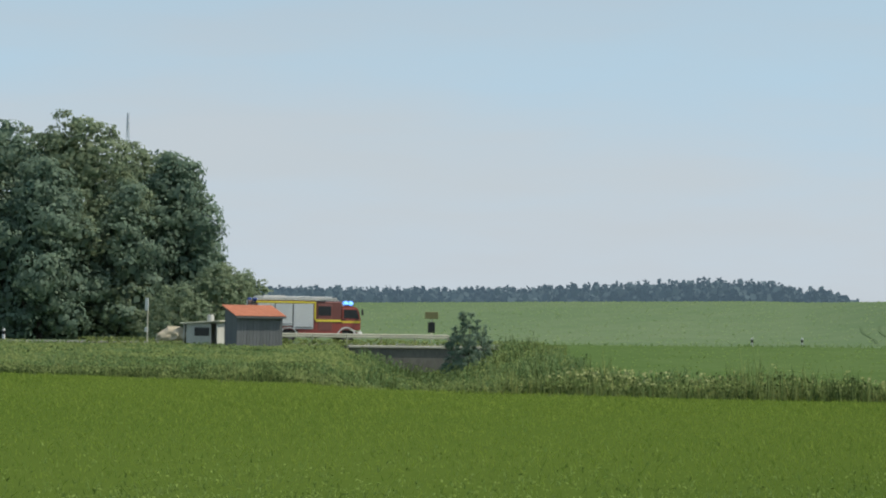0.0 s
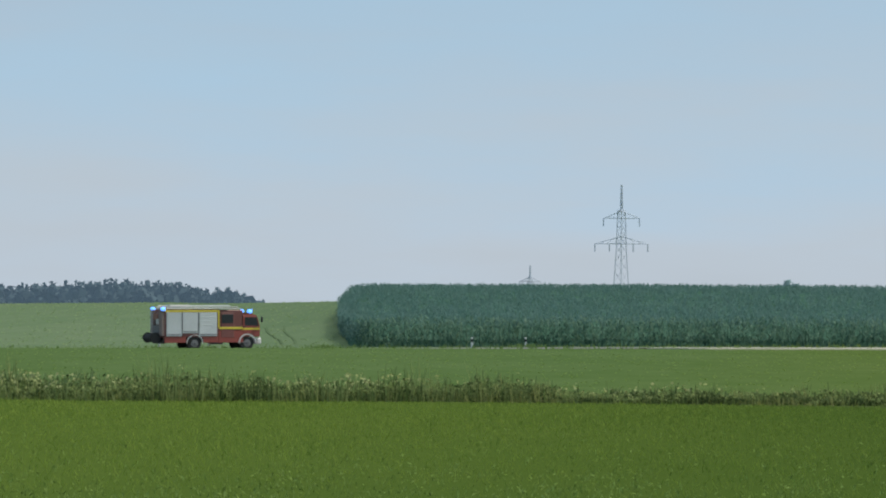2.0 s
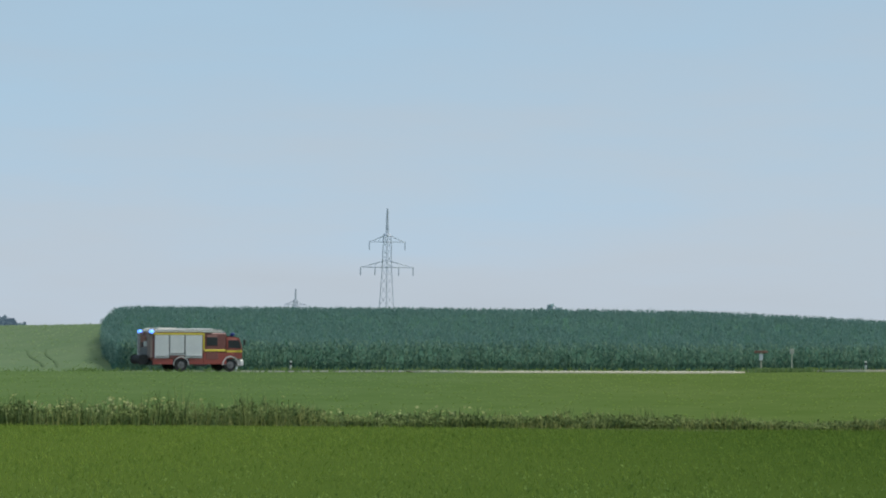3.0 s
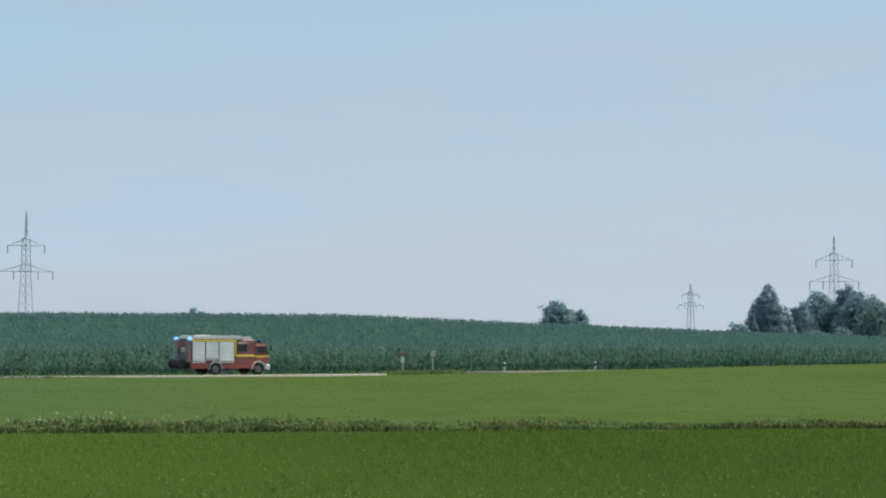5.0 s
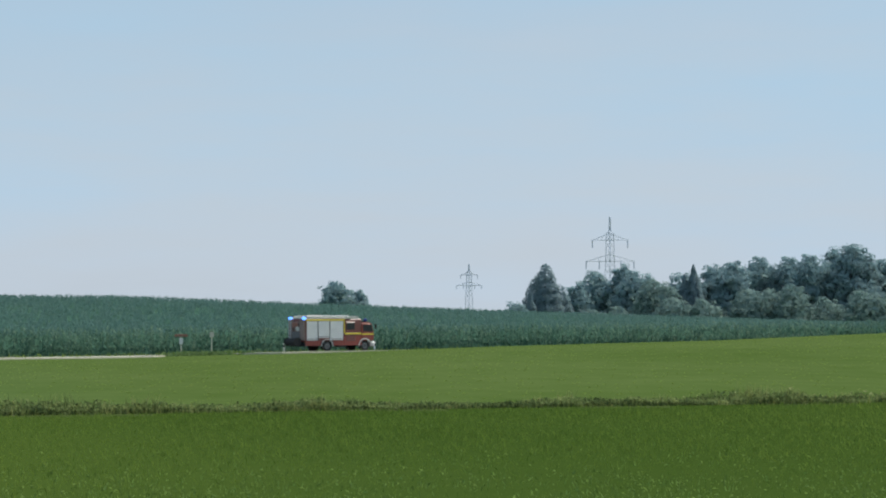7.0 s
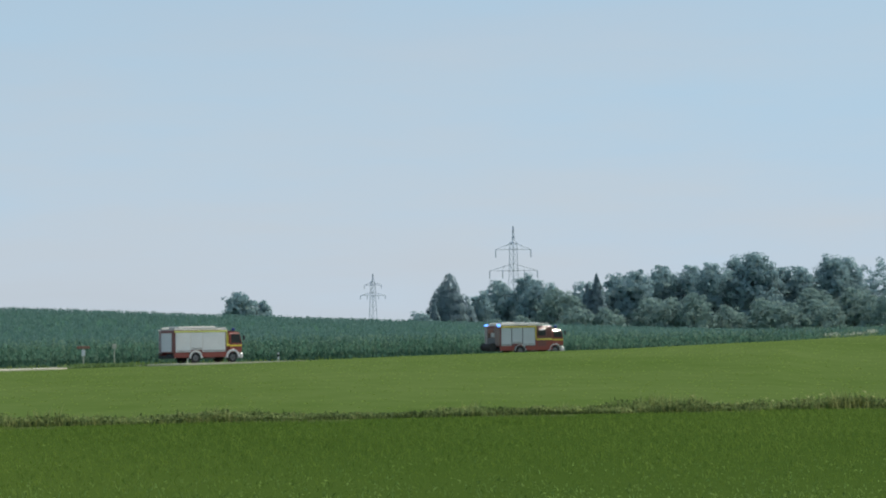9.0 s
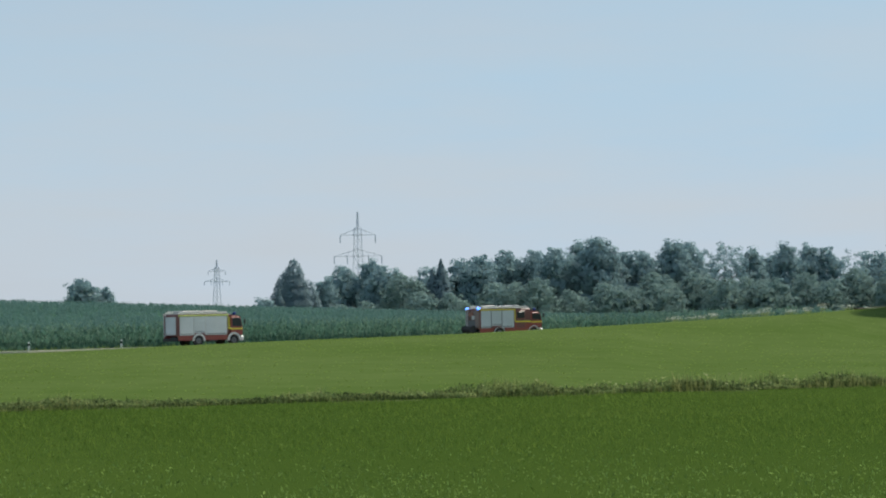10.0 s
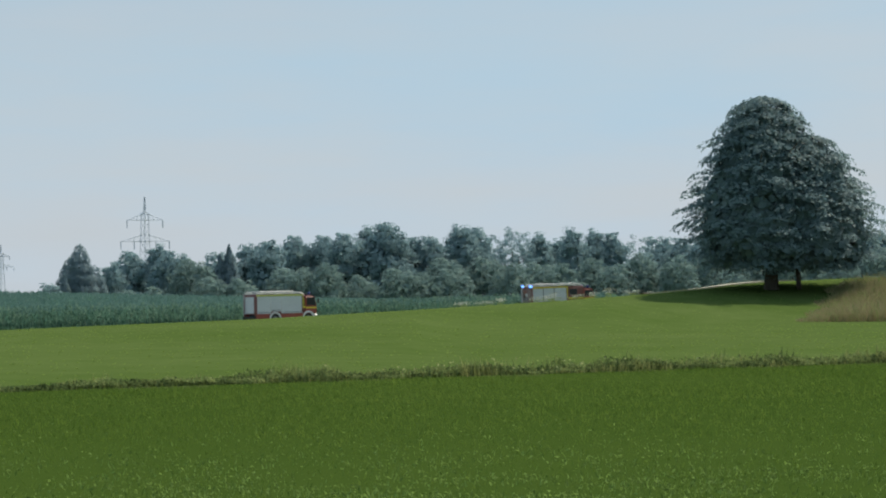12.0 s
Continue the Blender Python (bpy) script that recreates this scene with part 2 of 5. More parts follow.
M_RYE = material("ripe_rye_ears", (0.248, 0.220, 0.116), (0.369, 0.319, 0.182), 0.15, 0.9, per="island", through=0.45, shine=0.0)


# ---- building helpers ----
def mesh_of(name, verts, faces, mats, index=None, smooth=False):
    me = bpy.data.meshes.new(name)
    me.from_pydata(verts, [], faces)
    for m in mats:
        me.materials.append(m)
    if index is not None:
        me.polygons.foreach_set("material_index", np.asarray(index, dtype=np.int32))
    if smooth:
        me.polygons.foreach_set("use_smooth", np.ones(len(me.polygons), dtype=bool))
    me.update()
    return me


def quads_mesh(name, corners, mat, index=None, mats=None):
    """corners: n x 4 x 3 array of loose quads."""
    n = len(corners)
    me = bpy.data.meshes.new(name)
    me.vertices.add(n * 4)
    me.vertices.foreach_set("co", np.asarray(corners, dtype=np.float32).ravel())
    me.loops.add(n * 4)
    me.loops.foreach_set("vertex_index", np.arange(n * 4, dtype=np.int32))
    me.polygons.add(n)
    me.polygons.foreach_set("loop_start", np.arange(0, n * 4, 4, dtype=np.int32))
    for m in mats or [mat]:
        me.materials.append(m)
    if index is not None:
        me.polygons.foreach_set("material_index", np.asarray(index, dtype=np.int32))
    me.update(calc_edges=True)
    return me


def part(name, bm, mat, parent, label="", at=None):
    me = bpy.data.meshes.new(name)
    bm.to_mesh(me)
    bm.free()
    me.materials.append(mat)
    ob = new(name, me)
    ob.parent = parent
    if at is not None:
        ob.matrix_basis = at
    return tagged(ob, label)


def block(sx, sy, sz, x=0.0, y=0.0, z=0.0, bevel=0.02, turn=None, bm=None):
    """A bevelled box, centred at x, y, z."""
    b = bmesh.new()
    bmesh.ops.create_cube(b, size=1.0, matrix=Matrix.Diagonal((sx, sy, sz, 1)))
    if bevel:
        bmesh.ops.bevel(b, geom=b.edges[:], offset=min(bevel, 0.45 * min(sx, sy, sz)), segments=1, affect="EDGES")
    m = Matrix.Translation((x, y, z)) @ (turn or Matrix())
    bmesh.ops.transform(b, matrix=m, verts=b.verts[:])
    if bm is None:
        return b
    me = bpy.data.meshes.new("piece")
    b.to_mesh(me)
    b.free()
    bm.from_mesh(me)
    bpy.data.meshes.remove(me)
    return bm


def rod(a, b, r0, r1=None, sides=8, bm=None):
    """A tapered rod from a to b."""
    bm = bm or bmesh.new()
    a, b = Vector(a), Vector(b)
    d = b - a
    m = Matrix.Translation((a + b) / 2) @ d.to_track_quat("Z", "Y").to_matrix().to_4x4()
    bmesh.ops.create_cone(bm, cap_ends=True, segments=sides, radius1=r0, radius2=r0 if r1 is None else r1, depth=d.length, matrix=m)
    return bm


def prism(outline, y0, y1, bevel=0.03):
    """An x-z outline drawn out from y0 to y1."""
    bm = bmesh.new()
    f = bm.faces.new([bm.verts.new((x, y0, z)) for x, z in outline])
    g = bmesh.ops.extrude_face_region(bm, geom=[f])
    bmesh.ops.translate(bm, vec=(0, y1 - y0, 0), verts=[v for v in g["geom"] if isinstance(v, bmesh.types.BMVert)])
    bmesh.ops.recalc_face_normals(bm, faces=bm.faces[:])
    if bevel:
        bmesh.ops.bevel(bm, geom=bm.edges[:], offset=bevel, segments=2, affect="EDGES")
    return bm


def empty(name, m=None):
    ob = new(name)
    ob.empty_display_size = 0.2
    if m is not None:
        ob.matrix_basis = m
    return ob


def el(r, e):
    return EYE[2] + r * math.tan(radians(e))


def polar(deg, r, z=0.0):
    return Vector((r * math.sin(radians(deg)), r * math.cos(radians(deg)), z))


# ---- the lie of the land ----
def strip_y(x):
    """The weedy ditch that divides the near field from the meadow."""
    return np.interp(x, [-46, -33, -24, -20, -14, -10, -7, 0, 14, 26, 54], [50.5, 49.3, 48, 46.2, 45.2, 46.3, 47.4, 48.2, 50.3, 51.2, 52.5])


def road_y(x):
    """The road's middle line."""
    x = np.asarray(x, dtype=float)
    u = np.clip(x, -150, 105) / 100
    y = -3.053 * u**4 - 3.604 * u**3 - 16.559 * u**2 + 54.555 * u + 176.764
    return y - 0.115 * np.maximum(x - 105, 0)


def road_r(deg):
    """How far the road lies along a heading."""
    xs = np.linspace(-150, 400, 1200)
    ys = road_y(xs)
    a = np.degrees(np.arctan2(xs, ys))
    return np.interp(deg, a, np.hypot(xs, ys))


HEADS = [-40, -26, -20, -15, -10, -3, 4, 8, 14, 19, 23, 27, 31, 36]
ROAD_Z = [-0.5, -0.50, -0.48, -0.52, -0.35, -0.2, -0.12, 0.06, 0.25, 0.4, 0.55, 0.9, 1.5, 2.0]
CREST_Z = [-0.5, -0.45, -0.14, -0.12, -0.10, -0.1, -0.12, 0.05, 0.62, 0.98, 1.55, 2.22, 3.10, 3.6]
HILL_Z = [2.2, 3.25, 4.1, 4.7, 4.16, 4.42, 4.42, 3.6, 2.4, 1.4, 0.6, 0.5, 1.0, 1.5]


def hill_r(deg):
    return np.interp(deg, [-14, -10.6], [430, 300])


def gully(x, y):
    """Depth of the stream bed that runs from the bridge to the ditch."""
    ax, ay, bx, by = -59.3, 136.8, -20.0, 50.0
    t = np.clip(((x - ax) * (bx - ax) + (y - ay) * (by - ay)) / ((bx - ax) ** 2 + (by - ay) ** 2), 0, 1)
    d = np.hypot(x - ax - t * (bx - ax), y - ay - t * (by - ay))
    depth = 2.3 - 1.4 * t
    return depth * np.clip(1.25 - d / (4.5 - 1.2 * t), 0, 1) * np.where(y < road_y(x) - 4.6, 1, 0)


def land(x, y):
    """Height of the ground."""
    x, y = np.asarray(x, dtype=float), np.asarray(y, dtype=float)
    deg, r = np.degrees(np.arctan2(x, y)), np.hypot(x, y)
    rr, hr = road_r(np.clip(deg, -40, 40)), hill_r(deg)
    zr, zc, zh = (np.interp(deg, HEADS, k) for k in (ROAD_Z, CREST_Z, HILL_Z))
    rs = 56.0

    def ease(t):
        t = np.clip(t, 0, 1)
        return t * t * (3 - 2 * t)
    late = np.interp(deg, [23, 28, 30.5], [1.0, 6.0, 24.0])      # the rise towards the tree starts late
    back = np.interp(deg, [25, 30], [16, 34])
    z = zc * ease((r - rs) / (rr - back - rs)) ** late
    z = z + (zr - zc) * ease((r - rr + 14) / 9)
    z = z + (zh - zr) * ease((r - rr - 6) / (hr - rr - 6))
    z = z - (zh + 1.0) * ease((r - hr - 30) / 700)
    z = z + 0.40 * ease((deg - 29.3) / 2.6) * ease((r - 203) / 10) * (1 - ease((r - 222) / 14))      # the bank that carries the farm track
    z = np.where(r < rs, 0.0, z)
    return z - gully(x, y)


def make_ground():
    degs = np.concatenate([np.arange(-180, -44, 8.0), np.arange(-44, 44.01, 0.35), np.arange(52, 180, 8.0)])
    rs = np.concatenate([[0.0, 4, 9], np.arange(14, 120, 2.0), np.arange(120, 240, 2.0), np.arange(240, 480, 8.0), np.geomspace(480, 4600, 26)])
    D, R = np.meshgrid(degs, rs, indexing="ij")
    X, Y = R * np.sin(np.radians(D)), R * np.cos(np.radians(D))
    Z = land(X, Y)
    nd, nr = D.shape
    i, j = np.meshgrid(np.arange(nd), np.arange(nr - 1), indexing="ij")
    i2 = (i + 1) % nd
    faces = np.stack([i * nr + j, i2 * nr + j, i2 * nr + j + 1, i * nr + j + 1], -1).reshape(-1, 4)[:, ::-1]
    P = np.stack([X, Y, Z], -1).reshape(-1, 3)
    c = P[faces].mean(1)
    r, deg = np.hypot(c[:, 0], c[:, 1]), np.degrees(np.arctan2(c[:, 0], c[:, 1]))
    sy = strip_y(c[:, 0])
    idx = np.zeros(len(c), dtype=int)
    idx[c[:, 1] > sy] = 3
    idx[(c[:, 1] > sy + 5)] = 1
    idx[(deg < -20) & (c[:, 1] > sy) & (r < 150)] = 3
    idx[gully(c[:, 0], c[:, 1]) > 0.1] = 3
    idx[r > road_r(np.clip(deg, -40, 40)) + 3] = 2
    idx[np.abs(deg) > 50] = 0
    me = mesh_of("ground", P.tolist(), faces.tolist(), [M_FIELD, M_MEADOW, M_HILL, M_ROUGH], idx, smooth=True)
    return tagged(new("ground", me), "gently rolling farmland of green crop and meadow", "ground", kind="structure")


def ribbon(name, xs, ys, half, lift, mat):
    xs, ys = np.asarray(xs, float), np.asarray(ys, float)
    tx, ty = np.gradient(xs), np.gradient(ys)
    ln = np.hypot(tx, ty)
    nx, ny = -ty / ln, tx / ln
    half = np.broadcast_to(half, xs.shape)
    cols = []
    for s in (-1.0, -0.98, -0.5, 0, 0.5, 0.98, 1.0):
        px, py = xs + nx * half * s, ys + ny * half * s
        cols.append(np.stack([px, py, land(px, py) + (lift if abs(s) < 0.99 else -0.15)], -1))
    P = np.stack(cols, 1)
    n, k = P.shape[:2]
    faces = [(i * k + j, (i + 1) * k + j, (i + 1) * k + j + 1, i * k + j + 1)[::-1] for i in range(n - 1) for j in range(k - 1)]
    return new(name, mesh_of(name, P.reshape(-1, 3).tolist(), faces, [mat]))


make_ground()
rx = np.arange(-120, 260, 2.0)
tagged(ribbon("road", rx, road_y(rx), 3.2, 0.06, M_ASPHALT), "pale grey asphalt country road across the fields", "road", kind="structure")
gx = np.arange(-9, 17, 1.0)
tagged(ribbon("gravel_shoulder", gx, road_y(gx) - 6.2, 3.0 * np.clip(np.minimum(gx + 9.5, 17 - gx) / 3, 0.15, 1), 0.10, M_GRAVEL),
       "strip of pale dusty gravel beside the road", "shoulder", kind="structure")

gx = np.arange(23, 41, 1.0)
tagged(ribbon("gravel_shoulder", gx, road_y(gx) - 5.0, 1.3 * np.clip(np.minimum(gx - 22, 41 - gx) / 4, 0.2, 1), 0.14, M_GRAVEL),
       "thin worn gravel edge beside the road", "shoulder", kind="structure")


def along(d0, d1, r0, r1, n=30):
    d, r = np.radians(np.linspace(d0, d1, n)), np.linspace(r0, r1, n)
    return r * np.sin(d), r * np.cos(d)


tx, ty = along(28.9, 32.3, 204, 214)
tagged(ribbon("farm_track", tx, ty, np.linspace(0.9, 1.9, 30), 0.12, M_GRAVEL), "pale gravel farm track on the rise by the tree", "track", kind="structure")
sd = np.radians(np.linspace(-31.0, -26.15, 30))
s0 = np.interp(np.degrees(sd), [-31, -28, -27.04, -26.66, -26.15], [262, 276, 298, 325, 396])
sr = s0[:, None] + (404 - s0)[:, None] * np.linspace(0, 1, 9)
sx, sy = sr * np.sin(sd)[:, None], sr * np.cos(sd)[:, None]
sp = np.stack([sx, sy, land(sx, sy) + 0.15], -1).reshape(-1, 3)
sf = [(i * 9 + j, i * 9 + j + 1, (i + 1) * 9 + j + 1, (i + 1) * 9 + j) for i in range(29) for j in range(8)]
tagged(new("stubble_strip", mesh_of("stubble_strip", sp.tolist(), sf, [M_STUBBLE])), "pale cut stubble field on the crest behind the hut", "stubble", kind="structure")
for off in (0.0, 0.75):
    tx, ty = along(-12.2 + off * 0.45, -12.62 + off * 0.6, 186, 236)
    tagged(ribbon("wheel_track", tx + 0.18 * np.sin(np.linspace(0, 7, 30)), ty, 0.11, 0.05, M_TRACK), "dark wheel track pressed into the hill meadow", "track", kind="structure")


# ---- plants ----
def unit(v):
    return v / np.maximum(np.linalg.norm(v, axis=-1, keepdims=True), 1e-9)


def leaf_quads(rng, pos, normal, size, slim=0.7):
    """One quad at each place, facing roughly along its normal."""
    n = len(pos)
    nn = unit(normal)
    a = unit(np.cross(nn, rng.normal(size=(n, 3))))
    b = np.cross(nn, a)
    s = np.broadcast_to(size, (n,))[:, None] * rng.uniform(0.6, 1.35, (n, 1))
    a, b = a * s * 0.5, b * s * 0.5 * slim
    bend = nn * s * 0.18
    return np.stack([pos - a - bend, pos - b, pos + a - bend, pos + b], 1)


def crown_quads(rng, lobes, count, size, reach=None, inner=0.12, rough=0.30, per=34):
    """Leafy clumps, each a small dome, over the shells of ellipsoid lobes (x, y, z, rx, ry, rz), with a filling inside."""
    L = np.array(lobes, dtype=float)
    w = L[:, 3] * L[:, 5]
    n2 = int(count * inner)
    m = max(24, 2 * (count - n2) // per)
    k = rng.choice(len(L), m, p=w / w.sum())
    d = unit(rng.normal(size=(m, 3)) + (0, 0, 0.15))
    cen = L[k, :3] + d * L[k, 3:] * rng.uniform(0.80, 1.02, m)[:, None]
    deep = (((cen[:, None] - L[None, :, :3]) / L[None, :, 3:]) ** 2).sum(-1)
    deep[np.arange(m), k] = 9
    keep = np.flatnonzero(deep.min(1) > 0.55)
    cen, d = cen[keep], d[keep]
    rc = (reach or size * 2.2) * rng.uniform(0.6, 1.35, len(cen))
    i = rng.integers(0, len(cen), count - n2)
    e = unit(rng.normal(size=(len(i), 3)) + d[i] * 0.7 + (0, 0, 0.35))
    pos = cen[i] + e * (rc[i] * rng.uniform(0.55, 1.1, len(i)))[:, None] * (1, 1, 0.7)
    nrm = e + d[i] * 0.7 + rng.normal(size=(len(i), 3)) * rough
    k2 = rng.choice(len(L), n2, p=w / w.sum())
    d2 = unit(rng.normal(size=(n2, 3)))
    fill = L[k2, :3] + d2 * L[k2, 3:] * (0.62 + 0.26 * rng.random(n2))[:, None]
    return np.concatenate([leaf_quads(rng, pos, nrm, size), leaf_quads(rng, fill, d2 + rng.normal(size=(n2, 3)) * 0.3, size * 2.0, 0.9)])


def crown_lobes(rng, h, w, base, n, top=1.0, lean=0.0):
    """Uneven lobes that fill a crown of that height and width from base upwards, rounded on top."""
    out = []
    for i in range(n):
        u = (i + 0.5) / n
        z = base + (h - base) * (0.10 + 0.80 * u)
        prof = math.sin(math.pi * min(1.0, 0.22 + 0.74 * u) ** top) ** 0.7
        a, rad = i * 2.4 + rng.uniform(-0.6, 0.6), 0.5 * w * prof
        q = rng.uniform(0.40, 0.80)
        s = rng.uniform(0.6, 1.3)
        lr = max(0.09 * w, min(0.22 * w, 0.5 * rad + 0.05 * w)) * s
        out.append((math.cos(a) * rad * q + lean * u, math.sin(a) * rad * q, z - 0.4 * lr, lr, lr, lr * rng.uniform(0.65, 0.95)))
    out.append((0, 0, base + (h - base) * 0.48, w * 0.30, w * 0.30, (h - base) * 0.40))
    k = (h - base) / (max(p[2] + 0.9 * p[5] for p in out) - base)      # stretched up to the full height
    return [(x, y, base + (z - base) * k, a, b, c * k) for x, y, z, a, b, c in out]


def trunk_mesh(rng, h, r, limbs, spread, base):
    bm = bmesh.new()
    top = h * 0.72
    rod((0, 0, -0.4), (0.05, 0, base * 0.7 + 0.2), r * 1.25, r * 0.85, 9, bm)
    rod((0.05, 0, base * 0.7), (0.1, 0.1, top), r * 0.85, r * 0.22, 8, bm)
    for i in range(limbs):
        a = i * 2.4 + rng.uniform(-0.4, 0.4)
        z0 = base * 0.75 + (top - base) * (0.08 + 0.75 * i / limbs)
        ln = spread * rng.uniform(0.5, 0.9)
        mid = (math.cos(a) * ln * 0.5, math.sin(a) * ln * 0.5, z0 + ln * 0.35)
        rod((0.05, 0, z0), mid, r * 0.42, r * 0.25, 6, bm)
        rod(mid, (math.cos(a + 0.3) * ln, math.sin(a + 0.3) * ln, z0 + ln * 0.8), r * 0.25, r * 0.08, 5, bm)
    return bm


def tree(name, seed, h, w, base, lobes, leaves, size, mat, label, category="tree", group="", m=None, r=None, shape=1.0, reach=None, inner=0.12, rough=0.30):
    rng = np.random.default_rng(seed)
    ob = tagged(empty(name, m), label, category, group)
    r = r or 0.022 * h
    part("trunk", trunk_mesh(rng, h, r, 7, w * 0.42, base), M_BARK, ob)
    q = crown_quads(rng, crown_lobes(rng, h, w, base, lobes, shape), leaves, size, reach, inner, rough)
    c = new("crown", quads_mesh("crown", q, mat))
    c.parent = ob
    return ob


def spruce_quads(rng, h, w, n, size, round_=0.85):
    z = h * (1 - np.sqrt(rng.random(n)) * 0.96)
    rad = 0.5 * w * (1 - z / h) ** round_ * (0.84 + 0.16 * np.abs(np.sin(z * 7 / h * 3.1))) * rng.uniform(0.6, 1.05, n)
    a = rng.uniform(0, 2 * np.pi, n)
    pos = np.stack([rad * np.cos(a), rad * np.sin(a), z], -1)
    nrm = np.stack([np.cos(a), np.sin(a), np.full(n, 0.7)], -1) + rng.normal(size=(n, 3)) * 0.25
    return leaf_quads(rng, pos, nrm, size)


def spruce(name, seed, h, w, leaves, size, label, m=None, group="", round_=0.85):
    rng = np.random.default_rng(seed)
    ob = tagged(empty(name, m), label, "tree", group)
    part("trunk", rod((0, 0, -0.4), (0, 0, h * 0.9), 0.018 * h, 0.01, 7), M_BARK, ob)
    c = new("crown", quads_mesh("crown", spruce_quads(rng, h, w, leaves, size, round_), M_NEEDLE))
    c.parent = ob
    return ob


def on_land(deg, r, turn=0.0, sink=0.0):
    p = polar(deg, r)
    return pose(p.x, p.y, float(land(p.x, p.y)) - sink, 0, 0, turn)


def blades(rng, x, y, h, w, lean=0.35):
    """Upright grass blades: one quad each that narrows to its tip."""
    n = len(x)
    a = rng.uniform(0, 2 * np.pi, n)
    z = land(x, y) - 0.02
    h = h * rng.uniform(0.55, 1.25, n)
    dx, dy = np.cos(a) * w * 0.5, np.sin(a) * w * 0.5
    lx, ly = rng.normal(0, lean, n) * h, rng.normal(0, lean, n) * h
    p0 = np.stack([x - dx, y - dy, z], -1)
    p1 = np.stack([x + dx, y + dy, z], -1)
    p2 = np.stack([x + lx + dx * 0.25, y + ly + dy * 0.25, z + h], -1)
    p3 = np.stack([x + lx - dx * 0.25, y + ly - dy * 0.25, z + h], -1)
    return np.stack([p0, p1, p2, p3], 1)


def scatter(rng, n, d0, d1, r0, r1, power=2.0):
    """n places in a sector, as x and y; power 2 is even over the ground, less is denser near by."""
    d = np.radians(rng.uniform(d0, d1, n))
    r = (r0**power + (r1**power - r0**power) * rng.random(n)) ** (1 / power)
    return r * np.sin(d), r * np.cos(d)


def make_near_crop():
    rng = np.random.default_rng(3)
    x, y = scatter(rng, 150000, -37, 37, 16, 64, 1.85)
    keep = (y < strip_y(x) - 0.1) & (rng.random(len(x)) < np.clip((np.hypot(x, y) - 15) / 15, 0.30, 1))
    x, y = x[keep], y[keep]
    patch = np.array([noise.noise((a * 0.22, b * 0.10, 1.0)) for a, b in zip(x, y)])
    rb = np.hypot(x, y)
    q = blades(rng, x, y, np.interp(rb, [20, 45], [0.070, 0.075]) * (1 + 0.5 * patch), np.interp(rb, [20, 42], [0.012, 0.026]), 0.6)
    n = 120000
    rl, dl = 15.2 + np.minimum(rng.exponential(4.6, n), 26), np.radians(rng.uniform(-37, 37, n))
    xl, yl = rl * np.sin(dl), rl * np.cos(dl)
    tuft = np.array([noise.noise((a * 0.9, b * 0.5, 4.0)) for a, b in zip(xl, yl)])
    keep = (rng.random(n) < np.interp(xl, [-8, 8], [0.65, 1.0])) & (tuft + 0.3 * rng.normal(size=n) > -0.12)
    xl, yl = xl[keep], yl[keep]
    n = len(xl)
    pos = np.stack([xl, yl, land(xl, yl) + rng.uniform(0.015, 0.075, n)], -1)
    leaf = leaf_quads(rng, pos, rng.normal(size=(n, 3)) * 0.55 + (0, -0.25, 0.8), 0.032 * rng.choice((0.6, 1.0, 1.5), n), 0.4)
    some = rng.random(n) < 0.45
    leaf[some] = blades(rng, xl[some], yl[some], 0.060, 0.018, 0.35)
    kind = np.concatenate([np.zeros(len(q)), np.ones(len(leaf))])
    q = np.concatenate([q, leaf])
    tagged(new("crop_blades", quads_mesh("crop_blades", q, None, kind, [M_BLADE, M_CROP_LEAF])), "dense short green blades of a young crop field", "crop", kind="stuff")


def make_meadow_grass():
    rng = np.random.default_rng(4)
    x, y = scatter(rng, 15000, -36, 37, 50, 215, 1.4)
    deg, r = np.degrees(np.arctan2(x, y)), np.hypot(x, y)
    keep = (y > strip_y(x) + 3) & (r < road_r(deg) - 8) & (deg > -21 + 0.0 * r) & (gully(x, y) < 0.05)
    x, y, r = x[keep], y[keep], r[keep]
    pos = np.stack([x, y, land(x, y) + 0.03], -1)
    q = leaf_quads(rng, pos, rng.normal(size=(len(x), 3)) * 0.16 + (0, -0.1, 1), 0.09 + 0.0008 * r, 0.45)
    tagged(new("meadow_grass", quads_mesh("meadow_grass", q, M_MEADOW_BLADE)), "light green meadow grass between ditch and road", "grass", kind="stuff")


